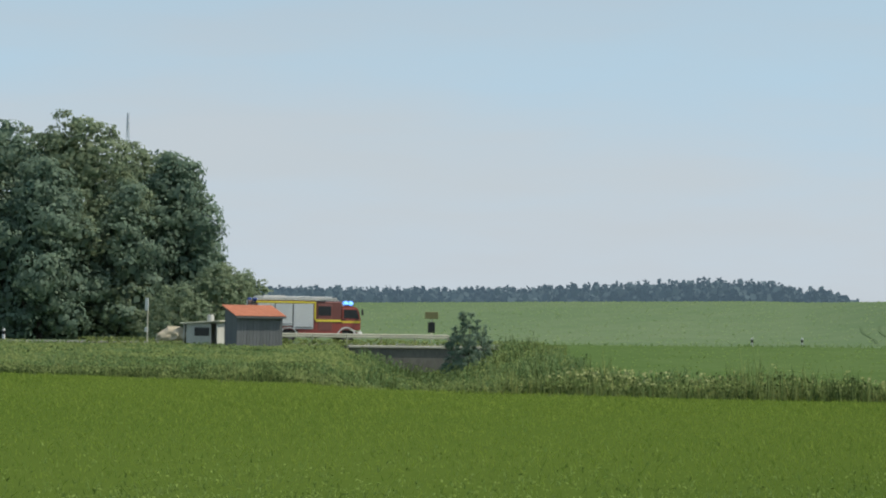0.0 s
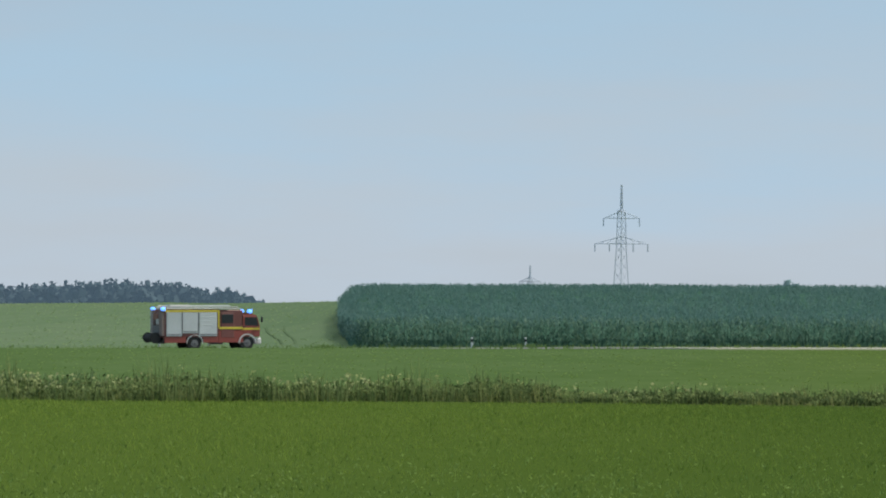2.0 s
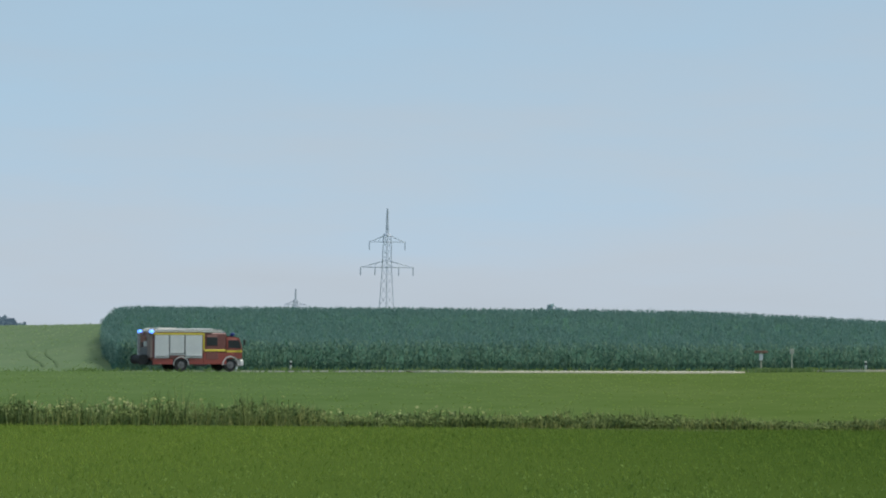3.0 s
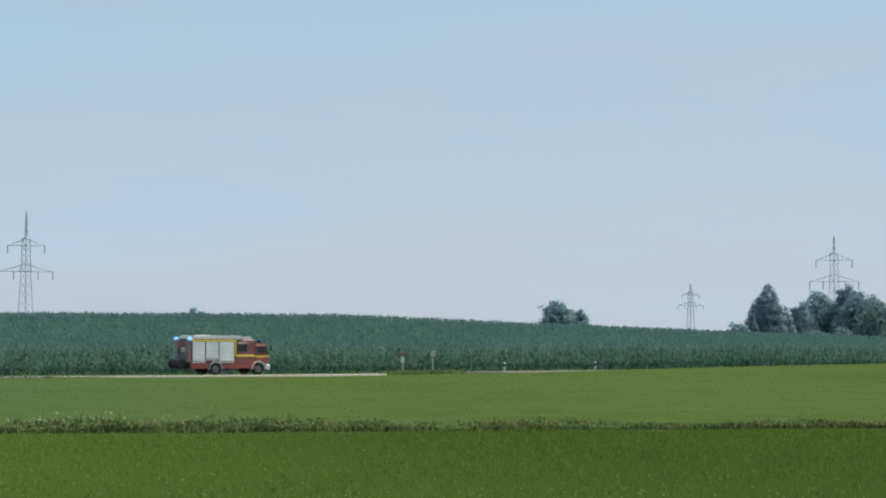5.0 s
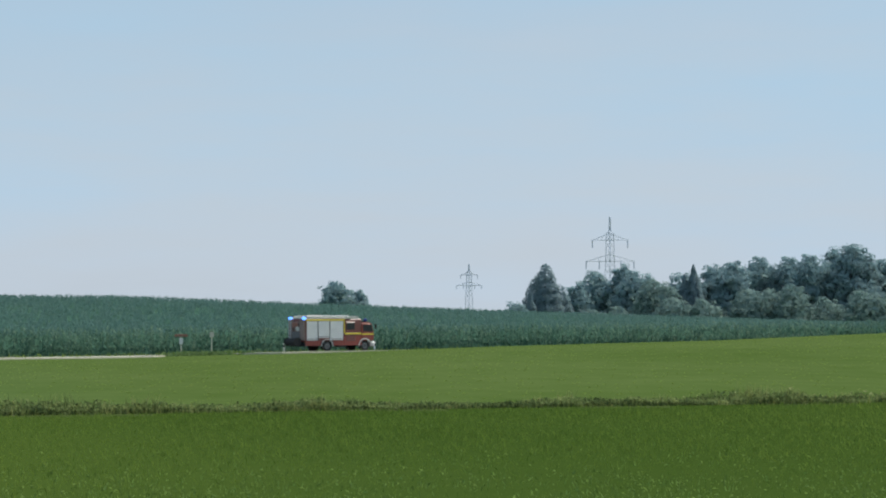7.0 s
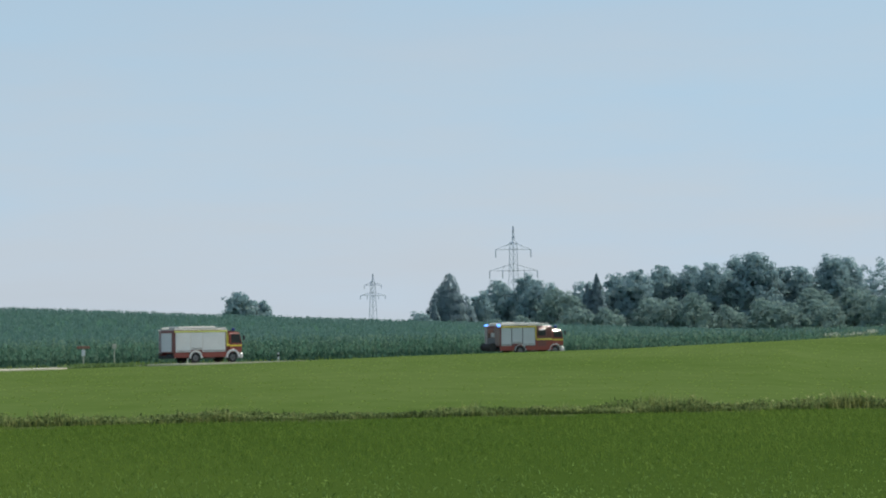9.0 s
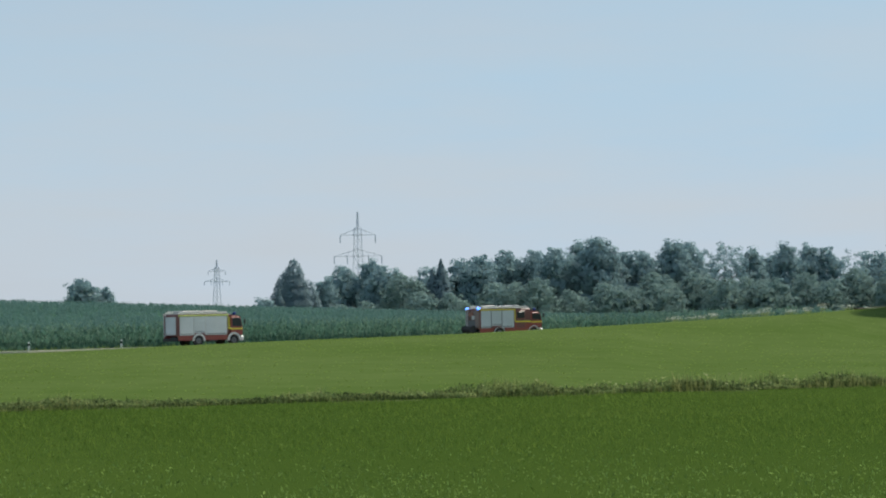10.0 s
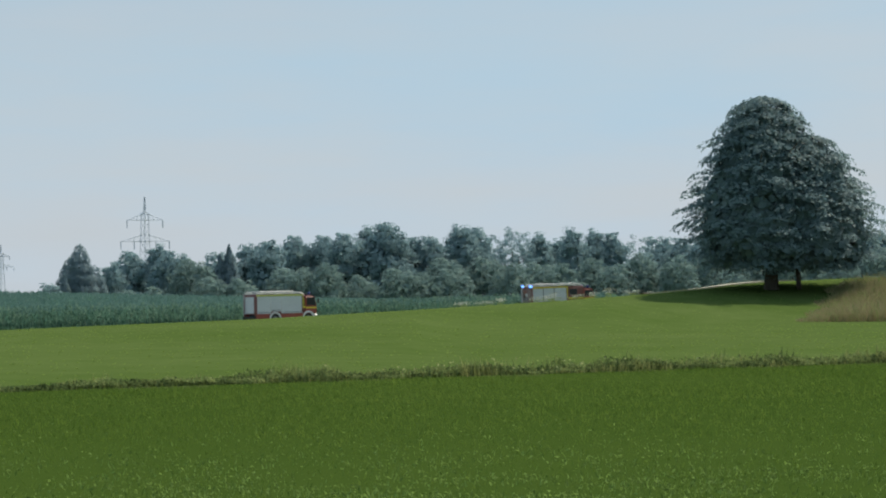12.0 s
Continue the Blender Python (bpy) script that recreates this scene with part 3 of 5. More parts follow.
def make_ditch_weeds():
    rng = np.random.default_rng(5)

    def field(x, y, fx, fy, seed):
        return np.array([noise.noise((a * fx, b * fy, seed)) for a, b in zip(x, y)])

    def height(x, y):
        run = np.interp(x, [-46, -22, -17, -9, -5, 0, 8, 13, 18, 30, 40, 54], [0.11, 0.26, 0.44, 0.46, 0.36, 0.27, 0.21, 0.18, 0.23, 0.34, 0.29, 0.29])
        return run * np.clip(0.85 + 0.9 * field(x, y, 0.45, 0.8, 3.0) + 0.5 * field(x, y, 1.6, 2.0, 9.0), 0.25, 1.6)
    # leafy lower growth, shade put into dark leaves, lit upper ones paler
    n = 62000
    x = rng.uniform(-46, 54, n)
    deep = np.interp(x, [-46, -12, 0, 54], [4.4, 3.4, 1.9, 1.7])
    y = strip_y(x) + 0.15 + rng.beta(1.0, 1.7, n) * deep
    tall = height(x, y)
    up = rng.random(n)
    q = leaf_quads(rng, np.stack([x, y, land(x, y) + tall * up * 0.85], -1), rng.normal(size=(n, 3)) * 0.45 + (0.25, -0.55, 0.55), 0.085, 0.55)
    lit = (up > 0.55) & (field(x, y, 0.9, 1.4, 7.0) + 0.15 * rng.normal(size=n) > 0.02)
    # upright grass and stalks, some dead
    m = 30000
    xs = rng.uniform(-46, 54, m)
    ys = strip_y(xs) + 0.1 + rng.beta(1.0, 1.6, m) * np.interp(xs, [-46, -12, 0, 54], [4.4, 3.2, 2.0, 1.8])
    clump = field(xs, ys, 2.2, 2.0, 11.0)
    hs = height(xs, ys) * np.clip(0.8 + 1.1 * clump, 0.35, 1.6)
    st = blades(rng, xs, ys, hs, 0.030, 0.16)
    hue = field(xs, ys, 0.7, 1.0, 13.0) + 0.22 * rng.normal(size=m)
    kind = np.where(hue > np.interp(xs, [-6, 6], [0.30, 0.02]), 1, np.where(hue > -0.20, 3, 0))
    # single tall stems standing over the rest
    t = 420
    xt = rng.uniform(-22, 54, t)
    yt = strip_y(xt) + rng.uniform(0.2, 1.6, t)
    tall_stem = blades(rng, xt, yt, height(xt, yt) * 1.10 + 0.04, 0.035, 0.09)
    # flower heads in a few drifts
    f = 850
    at = rng.integers(0, 7, f)
    xf = np.array((-17.4, -15.6, -12.6, -9.6, -8.0, -2.5, 24.0))[at] + rng.normal(0, 1, f) * np.array((1.0, 0.8, 1.6, 0.9, 0.8, 2.0, 3.0))[at]
    yf = strip_y(xf) + rng.uniform(0.6, 3.0, f)
    zf = land(xf, yf) + height(xf, yf) * rng.uniform(0.75, 1.12, f)
    fl = leaf_quads(rng, np.stack([xf, yf, zf], -1), rng.normal(size=(f, 3)) * 0.4 + (0, -0.4, 0.8), 0.075, 0.8)
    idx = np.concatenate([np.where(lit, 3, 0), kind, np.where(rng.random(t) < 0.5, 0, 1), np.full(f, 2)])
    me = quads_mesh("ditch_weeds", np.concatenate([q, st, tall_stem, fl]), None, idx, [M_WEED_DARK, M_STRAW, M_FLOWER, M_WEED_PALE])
    tagged(new("ditch_weeds", me), "tall weeds with dry stalks and pale flowers along the ditch", "weeds", kind="stuff")


def make_bank_scrub():
    rng = np.random.default_rng(6)
    n = 120000
    x, y = scatter(rng, n, -37, -13.5, 52, 149, 1.5)
    deg, r = np.degrees(np.arctan2(x, y)), np.hypot(x, y)
    side = y - strip_y(x)
    keep = (side > 1.0) & (r < road_r(deg) - 6) & ((deg < -25.5) | (gully(x, y) > 0.02) | (side < (-13.5 - deg) * 2.2))
    x, y, deg = x[keep], y[keep], deg[keep]
    clump = np.array([noise.noise((a * 0.16, b * 0.16, 8.0)) + 0.6 * noise.noise((a * 0.7, b * 0.5, 2.0)) for a, b in zip(x, y)])
    tall = np.where(deg < -25, 0.17, np.interp(np.hypot(x, y), [55, 95], [0.30, 0.60])) * np.clip(0.75 + 1.5 * clump, 0.15, 1.8)
    hue = np.array([noise.noise((a * 0.22, b * 0.16, 5.0)) + 0.8 * noise.noise((a * 0.05, b * 0.20, 12.0)) + 0.6 * noise.noise((a * 0.9, b * 0.6, 6.0)) for a, b in zip(x, y)]) + 0.12 * rng.normal(size=len(x))
    up = rng.random(len(x))
    leafy = rng.random(len(x)) < np.where(deg < -25, 0.75, 0.65)
    z = land(x, y) + np.maximum(tall, 0.03) * up
    a = leaf_quads(rng, np.stack([x, y, z], -1)[leafy], rng.normal(size=(leafy.sum(), 3)) * 0.4 + (0.25, -0.4, 0.7), np.interp(np.hypot(x, y), [52, 100], [0.08, 0.15])[leafy], 0.5)
    b = blades(rng, x[~leafy], y[~leafy], tall[~leafy] * 0.9, 0.06, 0.3)
    tone = np.where(hue > np.where(deg < -25, -0.02, 0.22), 1, np.where(hue > np.where(deg < -25, -0.5, -0.22), 0, 2))
    n2 = 3500
    x2 = rng.uniform(-76, -52, n2)
    y2 = road_y(x2) - rng.uniform(3.6, 5.0, n2)
    z2 = land(x2, y2 + 1.2) + 0.42 * rng.random(n2)
    c = leaf_quads(rng, np.stack([x2, y2, z2], -1), rng.normal(size=(n2, 3)) * 0.5 + (0, -0.3, 0.6), 0.20, 0.45)
    me = quads_mesh("bank_scrub", np.concatenate([a, b, c]), None, np.concatenate([tone[leafy], tone[~leafy], np.ones(n2, int)]), [M_WEED, M_WEED_PALE, M_WEED_DARK])
    tagged(new("bank_scrub", me), "rough grass and nettles on the stream banks", "scrub", kind="stuff")


# maize field
def maize_front(deg):
    return road_r(deg) + 11.0


def maize_leaves(rng, x, y, z0, h, count, low):
    """Arching leaves: two quads each, count leaves a plant between low and the top."""
    n = len(x)
    out = []
    for k in range(count):
        a = rng.uniform(0, 2 * np.pi, n)
        zz = z0 + h * (low + (0.95 - low) * (k + rng.random(n)) / count)
        ln = rng.uniform(0.35, 0.65, n)
        w = 0.055
        cx, cy = np.cos(a), np.sin(a)
        sx, sy = -cy * w, cx * w
        p = [np.stack([x, y, zz], -1),
             np.stack([x + cx * ln * 0.55, y + cy * ln * 0.55, zz + ln * 0.55], -1),
             np.stack([x + cx * ln, y + cy * ln, zz + ln * rng.uniform(0.1, 0.5, n)], -1)]
        s = np.stack([sx, sy, np.zeros(n)], -1)
        out.append(np.stack([p[0] - s * 0.5, p[0] + s * 0.5, p[1] + s, p[1] - s], 1))
        out.append(np.stack([p[1] - s, p[1] + s, p[2] + s * 0.1, p[2] - s * 0.1], 1))
    return np.concatenate(out)


def maize_left(r):
    return np.interp(r, [172, 200, 235, 270, 300, 330], [-10.3, -10.75, -10.75, -10.45, -9.6, -8.6])


def make_maize():
    rng = np.random.default_rng(7)
    H = 2.25
    # front rows, full plants
    d = np.degrees(np.cumsum(np.full(1500, 0.00205))) - 10.4
    d = d[d < 27.5]
    xs, ys = [], []
    for row in range(4):
        r = maize_front(d) + row * 0.75 + rng.normal(0, 0.06, len(d))
        dd = d + rng.normal(0, 0.03, len(d))
        xs.append(r * np.sin(np.radians(dd)))
        ys.append(r * np.cos(np.radians(dd)))
    x, y = np.concatenate(xs), np.concatenate(ys)
    hh = H * rng.uniform(0.86, 1.06, len(x))
    q = [maize_leaves(rng, x, y, land(x, y), hh, 9, 0.06), blades(rng, x, y, hh, 0.05, 0.02)]
    # left edge, full plants
    r = np.arange(174, 330, 0.22)
    dd = maize_left(r) + rng.uniform(0, 0.35, len(r))
    x, y = r * np.sin(np.radians(dd)), r * np.cos(np.radians(dd))
    hh = H * rng.uniform(0.86, 1.06, len(x))
    q += [maize_leaves(rng, x, y, land(x, y), hh, 9, 0.06)]
    # the rest, tops only
    x, y = scatter(rng, 30000, -10.9, 28, 176, 335, 1.6)
    deg, r = np.degrees(np.arctan2(x, y)), np.hypot(x, y)
    keep = (r > maize_front(deg) + 2) & (deg > maize_left(r))
    x, y = x[keep], y[keep]
    q += [maize_leaves(rng, x, y, land(x, y), np.interp(deg[keep], [4, 9], [2.28, 2.20]) * rng.uniform(0.88, 1.03, len(x)), 5, 0.62)]
    edge = len(q[0]) + len(q[1])
    q = np.concatenate(q)
    top = quads_mesh("maize_plants", q, None, np.where(np.arange(len(q)) < edge, 1, 0), [M_CORN, M_CORN_EDGE])
    tagged(new("maize_plants", top), "field of tall dark green maize plants in rows", "maize", kind="stuff")
    # dark sheet under the tops, coloured to stand for shade between the stalks
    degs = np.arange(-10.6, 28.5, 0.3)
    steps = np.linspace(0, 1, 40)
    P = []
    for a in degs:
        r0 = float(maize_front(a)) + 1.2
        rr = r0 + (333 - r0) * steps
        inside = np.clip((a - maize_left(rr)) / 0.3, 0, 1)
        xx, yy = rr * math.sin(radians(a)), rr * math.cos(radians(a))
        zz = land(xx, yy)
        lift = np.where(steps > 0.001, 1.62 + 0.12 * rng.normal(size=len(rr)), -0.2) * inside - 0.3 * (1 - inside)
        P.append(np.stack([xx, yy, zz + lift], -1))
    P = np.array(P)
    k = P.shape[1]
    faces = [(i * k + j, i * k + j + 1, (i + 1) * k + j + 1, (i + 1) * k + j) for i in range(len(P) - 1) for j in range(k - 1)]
    tagged(new("maize_mass", mesh_of("maize_mass", P.reshape(-1, 3).tolist(), faces, [M_CORN_SHADE])),
           "dark sheet coloured as the shade between the maize stalks", "maize", kind="stuff")


def make_hill_tufts():
    rng = np.random.default_rng(12)
    x, y = scatter(rng, 7000, -34, -9.5, 160, 430, 1.3)
    deg, r = np.degrees(np.arctan2(x, y)), np.hypot(x, y)
    keep = (r > road_r(deg) + 5) & (deg < maize_left(r) - 0.1) & ((deg > -27) | (r > 200))
    x, y, r = x[keep], y[keep], r[keep]
    pos = np.stack([x, y, land(x, y) + 0.05], -1)
    q = leaf_quads(rng, pos, rng.normal(size=(len(x), 3)) * 0.22 + (0, -0.15, 1), 0.24 + 0.0006 * r, 0.5)
    xv, yv = scatter(rng, 2600, -21, 29.5, 1.0, 2.0, 1.0)
    dv = np.degrees(np.arctan2(xv, yv))
    rv = road_r(dv) + rng.choice((-5.6, -5.0, 4.6, 5.4), len(dv)) + rng.normal(0, 0.4, len(dv))
    xv, yv = rv * np.sin(np.radians(dv)), rv * np.cos(np.radians(dv))
    for d0, r0 in ((-15.25, 161.6), (-14.02, 162.6), (-6.08, 172.4), (5.67, 192.5), (6.9, 193.5), (-11.16, 168.0)):
        p = polar(d0, r0)
        xv = np.concatenate([xv, p.x + rng.normal(0, 0.75, 90)])
        yv = np.concatenate([yv, p.y + rng.normal(0, 0.3, 90)])
    dm = rng.normal(6.1, 0.45, 900)                       # a grassy hump between the gravel strips
    rm = road_r(dm) - 5.5 + rng.normal(0, 0.6, 900)
    xv, yv = np.concatenate([xv, rm * np.sin(np.radians(dm))]), np.concatenate([yv, rm * np.cos(np.radians(dm))])
    v = blades(rng, xv, yv, 0.32, 0.10, 0.5)
    idx = np.concatenate([np.zeros(len(q)), np.ones(len(v) - 900), np.full(900, 2)])
    tagged(new("verge_tufts", quads_mesh("verge_tufts", np.concatenate([q, v]), None, idx, [M_HILL_TUFT, M_MEADOW_BLADE, M_WEED])),
           "grass tufts on the hill meadow and road verges", "grass", kind="stuff")


def make_verge_flowers():
    """Pale flowering clumps along the road where it passes the wood."""
    rng = np.random.default_rng(17)
    at = np.array((24.3, 24.9, 25.3, 26.3, 26.6, 27.2, 27.6, 28.0, 28.6))
    k = rng.integers(0, len(at), 1500)
    d = at[k] + rng.normal(0, 1, len(k)) * np.array((0.12, 0.16, 0.06, 0.2, 0.08, 0.1, 0.06, 0.08, 0.1))[k]
    r = 212.5 + rng.normal(0, 0.8, len(k))
    x, y = r * np.sin(np.radians(d)), r * np.cos(np.radians(d))
    up = rng.random(len(k))
    z = land(x, y) + up * np.array((0.5, 0.45, 0.6, 0.55, 0.8, 0.5, 0.6, 0.85, 0.5))[k]
    q = leaf_quads(rng, np.stack([x, y, z], -1), rng.normal(size=(len(k), 3)) * 0.5 + (0, -0.3, 0.8), 0.13, 0.7)
    tagged(new("verge_flowers", quads_mesh("verge_flowers", q, None, np.where(up > 0.45, 1, 0), [M_WEED_PALE, M_UMBEL])), "clumps of pale flowering umbels along the roadside", "flowers", kind="stuff")


make_hill_tufts()
make_verge_flowers()
make_near_crop()
make_meadow_grass()
make_ditch_weeds()
make_bank_scrub()
make_maize()


# ---- trees ----
def make_left_wood():
    g = "trees of the roadside wood"
    lab = "tall leafy broadleaf tree in the dense dark roadside wood"
    protos = [tree("broadleaf_tree", 20 + i, h, w, 0.4, n, 15000, 0.30, mat, lab, group=g, m=on_land(d, r, 40 * i), reach=0.75)
              for i, (h, w, n, mat, d, r) in enumerate([(15.2, 9.4, 30, M_LEAF, -34.1, 164), (15.9, 8.6, 34, M_LEAF_B, -32.1, 164), (13.3, 6.4, 26, M_LEAF, -29.78, 165)])]
    for k, d, r, turn, sink in [(2, -29.75, 172, 200, 2.2), (0, -36.5, 164, 90, 0), (1, -30.6, 172, 75, 1.6), (2, -33.0, 159, 130, 1.0), (0, -39, 168, 15, 0),
                                (1, -34.9, 172, 250, 0.4), (1, -33.0, 172, 20, 0.6), (1, -42, 168, 110, 0), (0, -45, 172, 300, 0), (2, -31.0, 162, 300, 2.2),
                                (2, -34.9, 162, 40, 4.0)]:
        copy_thing(protos[k], on_land(d, r, turn, sink))
    b = tree("roadside_bush", 31, 5.6, 5.6, 0.2, 18, 4500, 0.22, M_LEAF_B, "grey-green bushy small tree at the edge of the wood", "bush",
             "bushes at the wood", on_land(-28.55, 160, 0, 0.2), reach=0.5)
    for d, r, turn, sink in [(-28.05, 164, 60, 0.5), (-28.8, 170, 200, -0.8), (-29.6, 154, 60, 1.6), (-31.0, 161, 140, 0.9), (-32.8, 162, 220, 0.9), (-34.6, 162, 300, 0.9)]:
        copy_thing(b, on_land(d, r, turn, sink))


def make_bridge_bush():
    """A loose bush with long shoots standing out of it."""
    rng = np.random.default_rng(33)
    ob = tagged(empty("bridge_bush", on_land(-22.35, 128, 0, 0.2)), "loose dark blue-green bush growing beside the bridge rail", "bush")
    part("trunk", trunk_mesh(rng, 3.0, 0.06, 7, 1.1, 0.3), M_BARK, ob)
    lobes = [(0, 0, 0.9, 1.15, 1.0, 0.9), (-0.5, 0.1, 1.7, 0.75, 0.7, 0.75), (0.55, 0, 1.6, 0.7, 0.7, 0.7), (0.1, 0, 2.3, 0.6, 0.6, 0.7), (-0.75, 0, 0.5, 0.7, 0.7, 0.5), (0.9, 0, 0.6, 0.6, 0.6, 0.5)]
    shoots = bmesh.new()
    for x, z, ln in ((-0.75, 2.0, 0.9), (-0.3, 2.6, 1.0), (0.15, 2.8, 0.9), (0.55, 2.2, 1.0), (1.0, 1.7, 1.3), (-1.1, 1.4, 0.8), (1.3, 1.2, 1.2)):
        rod((x * 0.7, 0, z - 0.6), (x, 0, z + ln), 0.025, 0.01, 5, shoots)
        lobes += [(x, 0, z + ln * 0.35, 0.16, 0.16, 0.45), (x * 1.03, 0.05, z + ln * 0.75, 0.12, 0.12, 0.35)]
    part("shoots", shoots, M_BARK, ob)
    c = new("crown", quads_mesh("crown", crown_quads(rng, lobes, 4200, 0.13, 0.22, 0.08, 0.4, 24), M_LEAF))
    c.parent = ob


def make_big_tree():
    """A tall cone of layered boughs that end in drooping sprays, with a lower second crown grown into its side."""
    rng = np.random.default_rng(41)
    r0 = 202.0
    p = polar(32.05, r0)
    base = float(land(p.x, p.y))
    top = el(r0, 5.15) - base
    ob = tagged(empty("chestnut_tree", pose(p.x, p.y, base, 0, 0, -32)), "large solitary dark green chestnut tree on the rise", "tree")
    part("trunk", trunk_mesh(rng, top, 0.60, 12, 6.5, 2.2), M_BARK, ob)
    part("side_stem", rod((2.4, 0.5, -0.6), (2.2, 0.5, 5.5), 0.24, 0.12, 8), M_BARK, ob)
    pieces = []
    for cx, hgt, low, wide, n, seed in ((-0.5, top, 0.10, 7.3, 900, 1), (3.4, top * 0.79, 0.12, 6.5, 600, 2)):
        z = hgt * (low + (0.985 - low) * rng.random(n) ** 0.95)
        u = (z / hgt - low) / (1 - low)
        prof = wide * np.interp(u, [0, 0.06, 0.16, 0.30, 0.45, 0.60, 0.75, 0.88, 0.96, 1.0], [0.66, 0.84, 0.98, 1.0, 0.90, 0.76, 0.60, 0.42, 0.27, 0.05])
        a = rng.uniform(0, 2 * np.pi, n)
        tier = 0.5 + 0.5 * np.sin(z * 4.4 + 1.3 * np.sin(2 * a + seed) + 0.9 * np.sin(5 * a))
        rad = prof * (0.80 + 0.25 * tier) * (1 - 0.28 * rng.random(n) ** 2.5) * rng.uniform(0.94, 1.06, n)
        out = np.stack([np.cos(a), np.sin(a), np.zeros(n)], -1)
        cen = out * rad[:, None] + np.stack([np.full(n, cx), np.zeros(n), z], -1)
        count = 30 * n
        i = rng.integers(0, n, count)
        t = rng.uniform(-1, 1, count)                   # along the spray, from bough to tip
        side = np.stack([-np.sin(a), np.cos(a), np.zeros(n)], -1)
        spread = rng.normal(0, 0.42, count)
        pos = cen[i] + out[i] * (t * 0.85)[:, None] + side[i] * spread[:, None]
        pos[:, 2] += 0.10 - 0.28 * (t + 0.4) ** 2 * np.sign(t + 0.4) - 0.35 * spread**2 + rng.normal(0, 0.07, count)
        nrm = out[i] * (0.45 + 0.35 * t)[:, None] + side[i] * (0.5 * spread)[:, None] + (0, 0, 0.75) + rng.normal(size=(count, 3)) * 0.25
        pieces.append(leaf_quads(rng, pos, nrm, 0.31))
        m = 5000
        zi = hgt * (low + 0.02 + (0.9 - low) * rng.random(m))
        ui = (zi / hgt - low) / (1 - low)
        ai = rng.uniform(0, 2 * np.pi, m)
        ri = wide * np.interp(ui, [0, 0.16, 0.45, 0.75, 1.0], [0.62, 0.86, 0.78, 0.50, 0.05]) * (0.72 + 0.2 * rng.random(m))
        oi = np.stack([np.cos(ai), np.sin(ai), np.zeros(m)], -1)
        pieces.append(leaf_quads(rng, oi * ri[:, None] + np.stack([np.full(m, cx), np.zeros(m), zi], -1), oi + (0, 0, 0.4) + rng.normal(size=(m, 3)) * 0.3, 0.75, 0.9))
    c = new("crown", quads_mesh("crown", np.concatenate(pieces), M_LEAF_D))
    c.parent = ob


def to_top(deg, r, e, h, turn):
    """Stands a plant of height h so that its tip shows at elevation e, rooted a little in the ground."""
    p = polar(deg, r)
    return pose(p.x, p.y, min(el(r, e) - h, float(land(p.x, p.y))), 0, 0, turn)


WOOD_D = [15.5, 15.8, 16.5, 17.0, 17.4, 17.7, 18.1, 18.4, 18.8, 19.2, 19.8, 20.1, 20.5, 21.4, 21.8, 22.4, 22.9, 23.5, 23.8, 24.4, 24.8, 25.1, 25.5, 26.1, 26.6, 26.9, 27.5, 28.7, 29.1, 29.4, 29.8, 32, 38]
WOOD_E = [1.20, 1.40, 1.72, 1.57, 1.45, 1.25, 1.28, 1.60, 1.50, 1.70, 1.77, 1.95, 2.00, 1.89, 2.07, 2.12, 1.97, 1.70, 1.92, 2.02, 1.90, 1.74, 2.00, 1.91, 1.62, 1.87, 1.94, 1.86, 1.60, 1.80, 1.60, 1.65, 1.65]


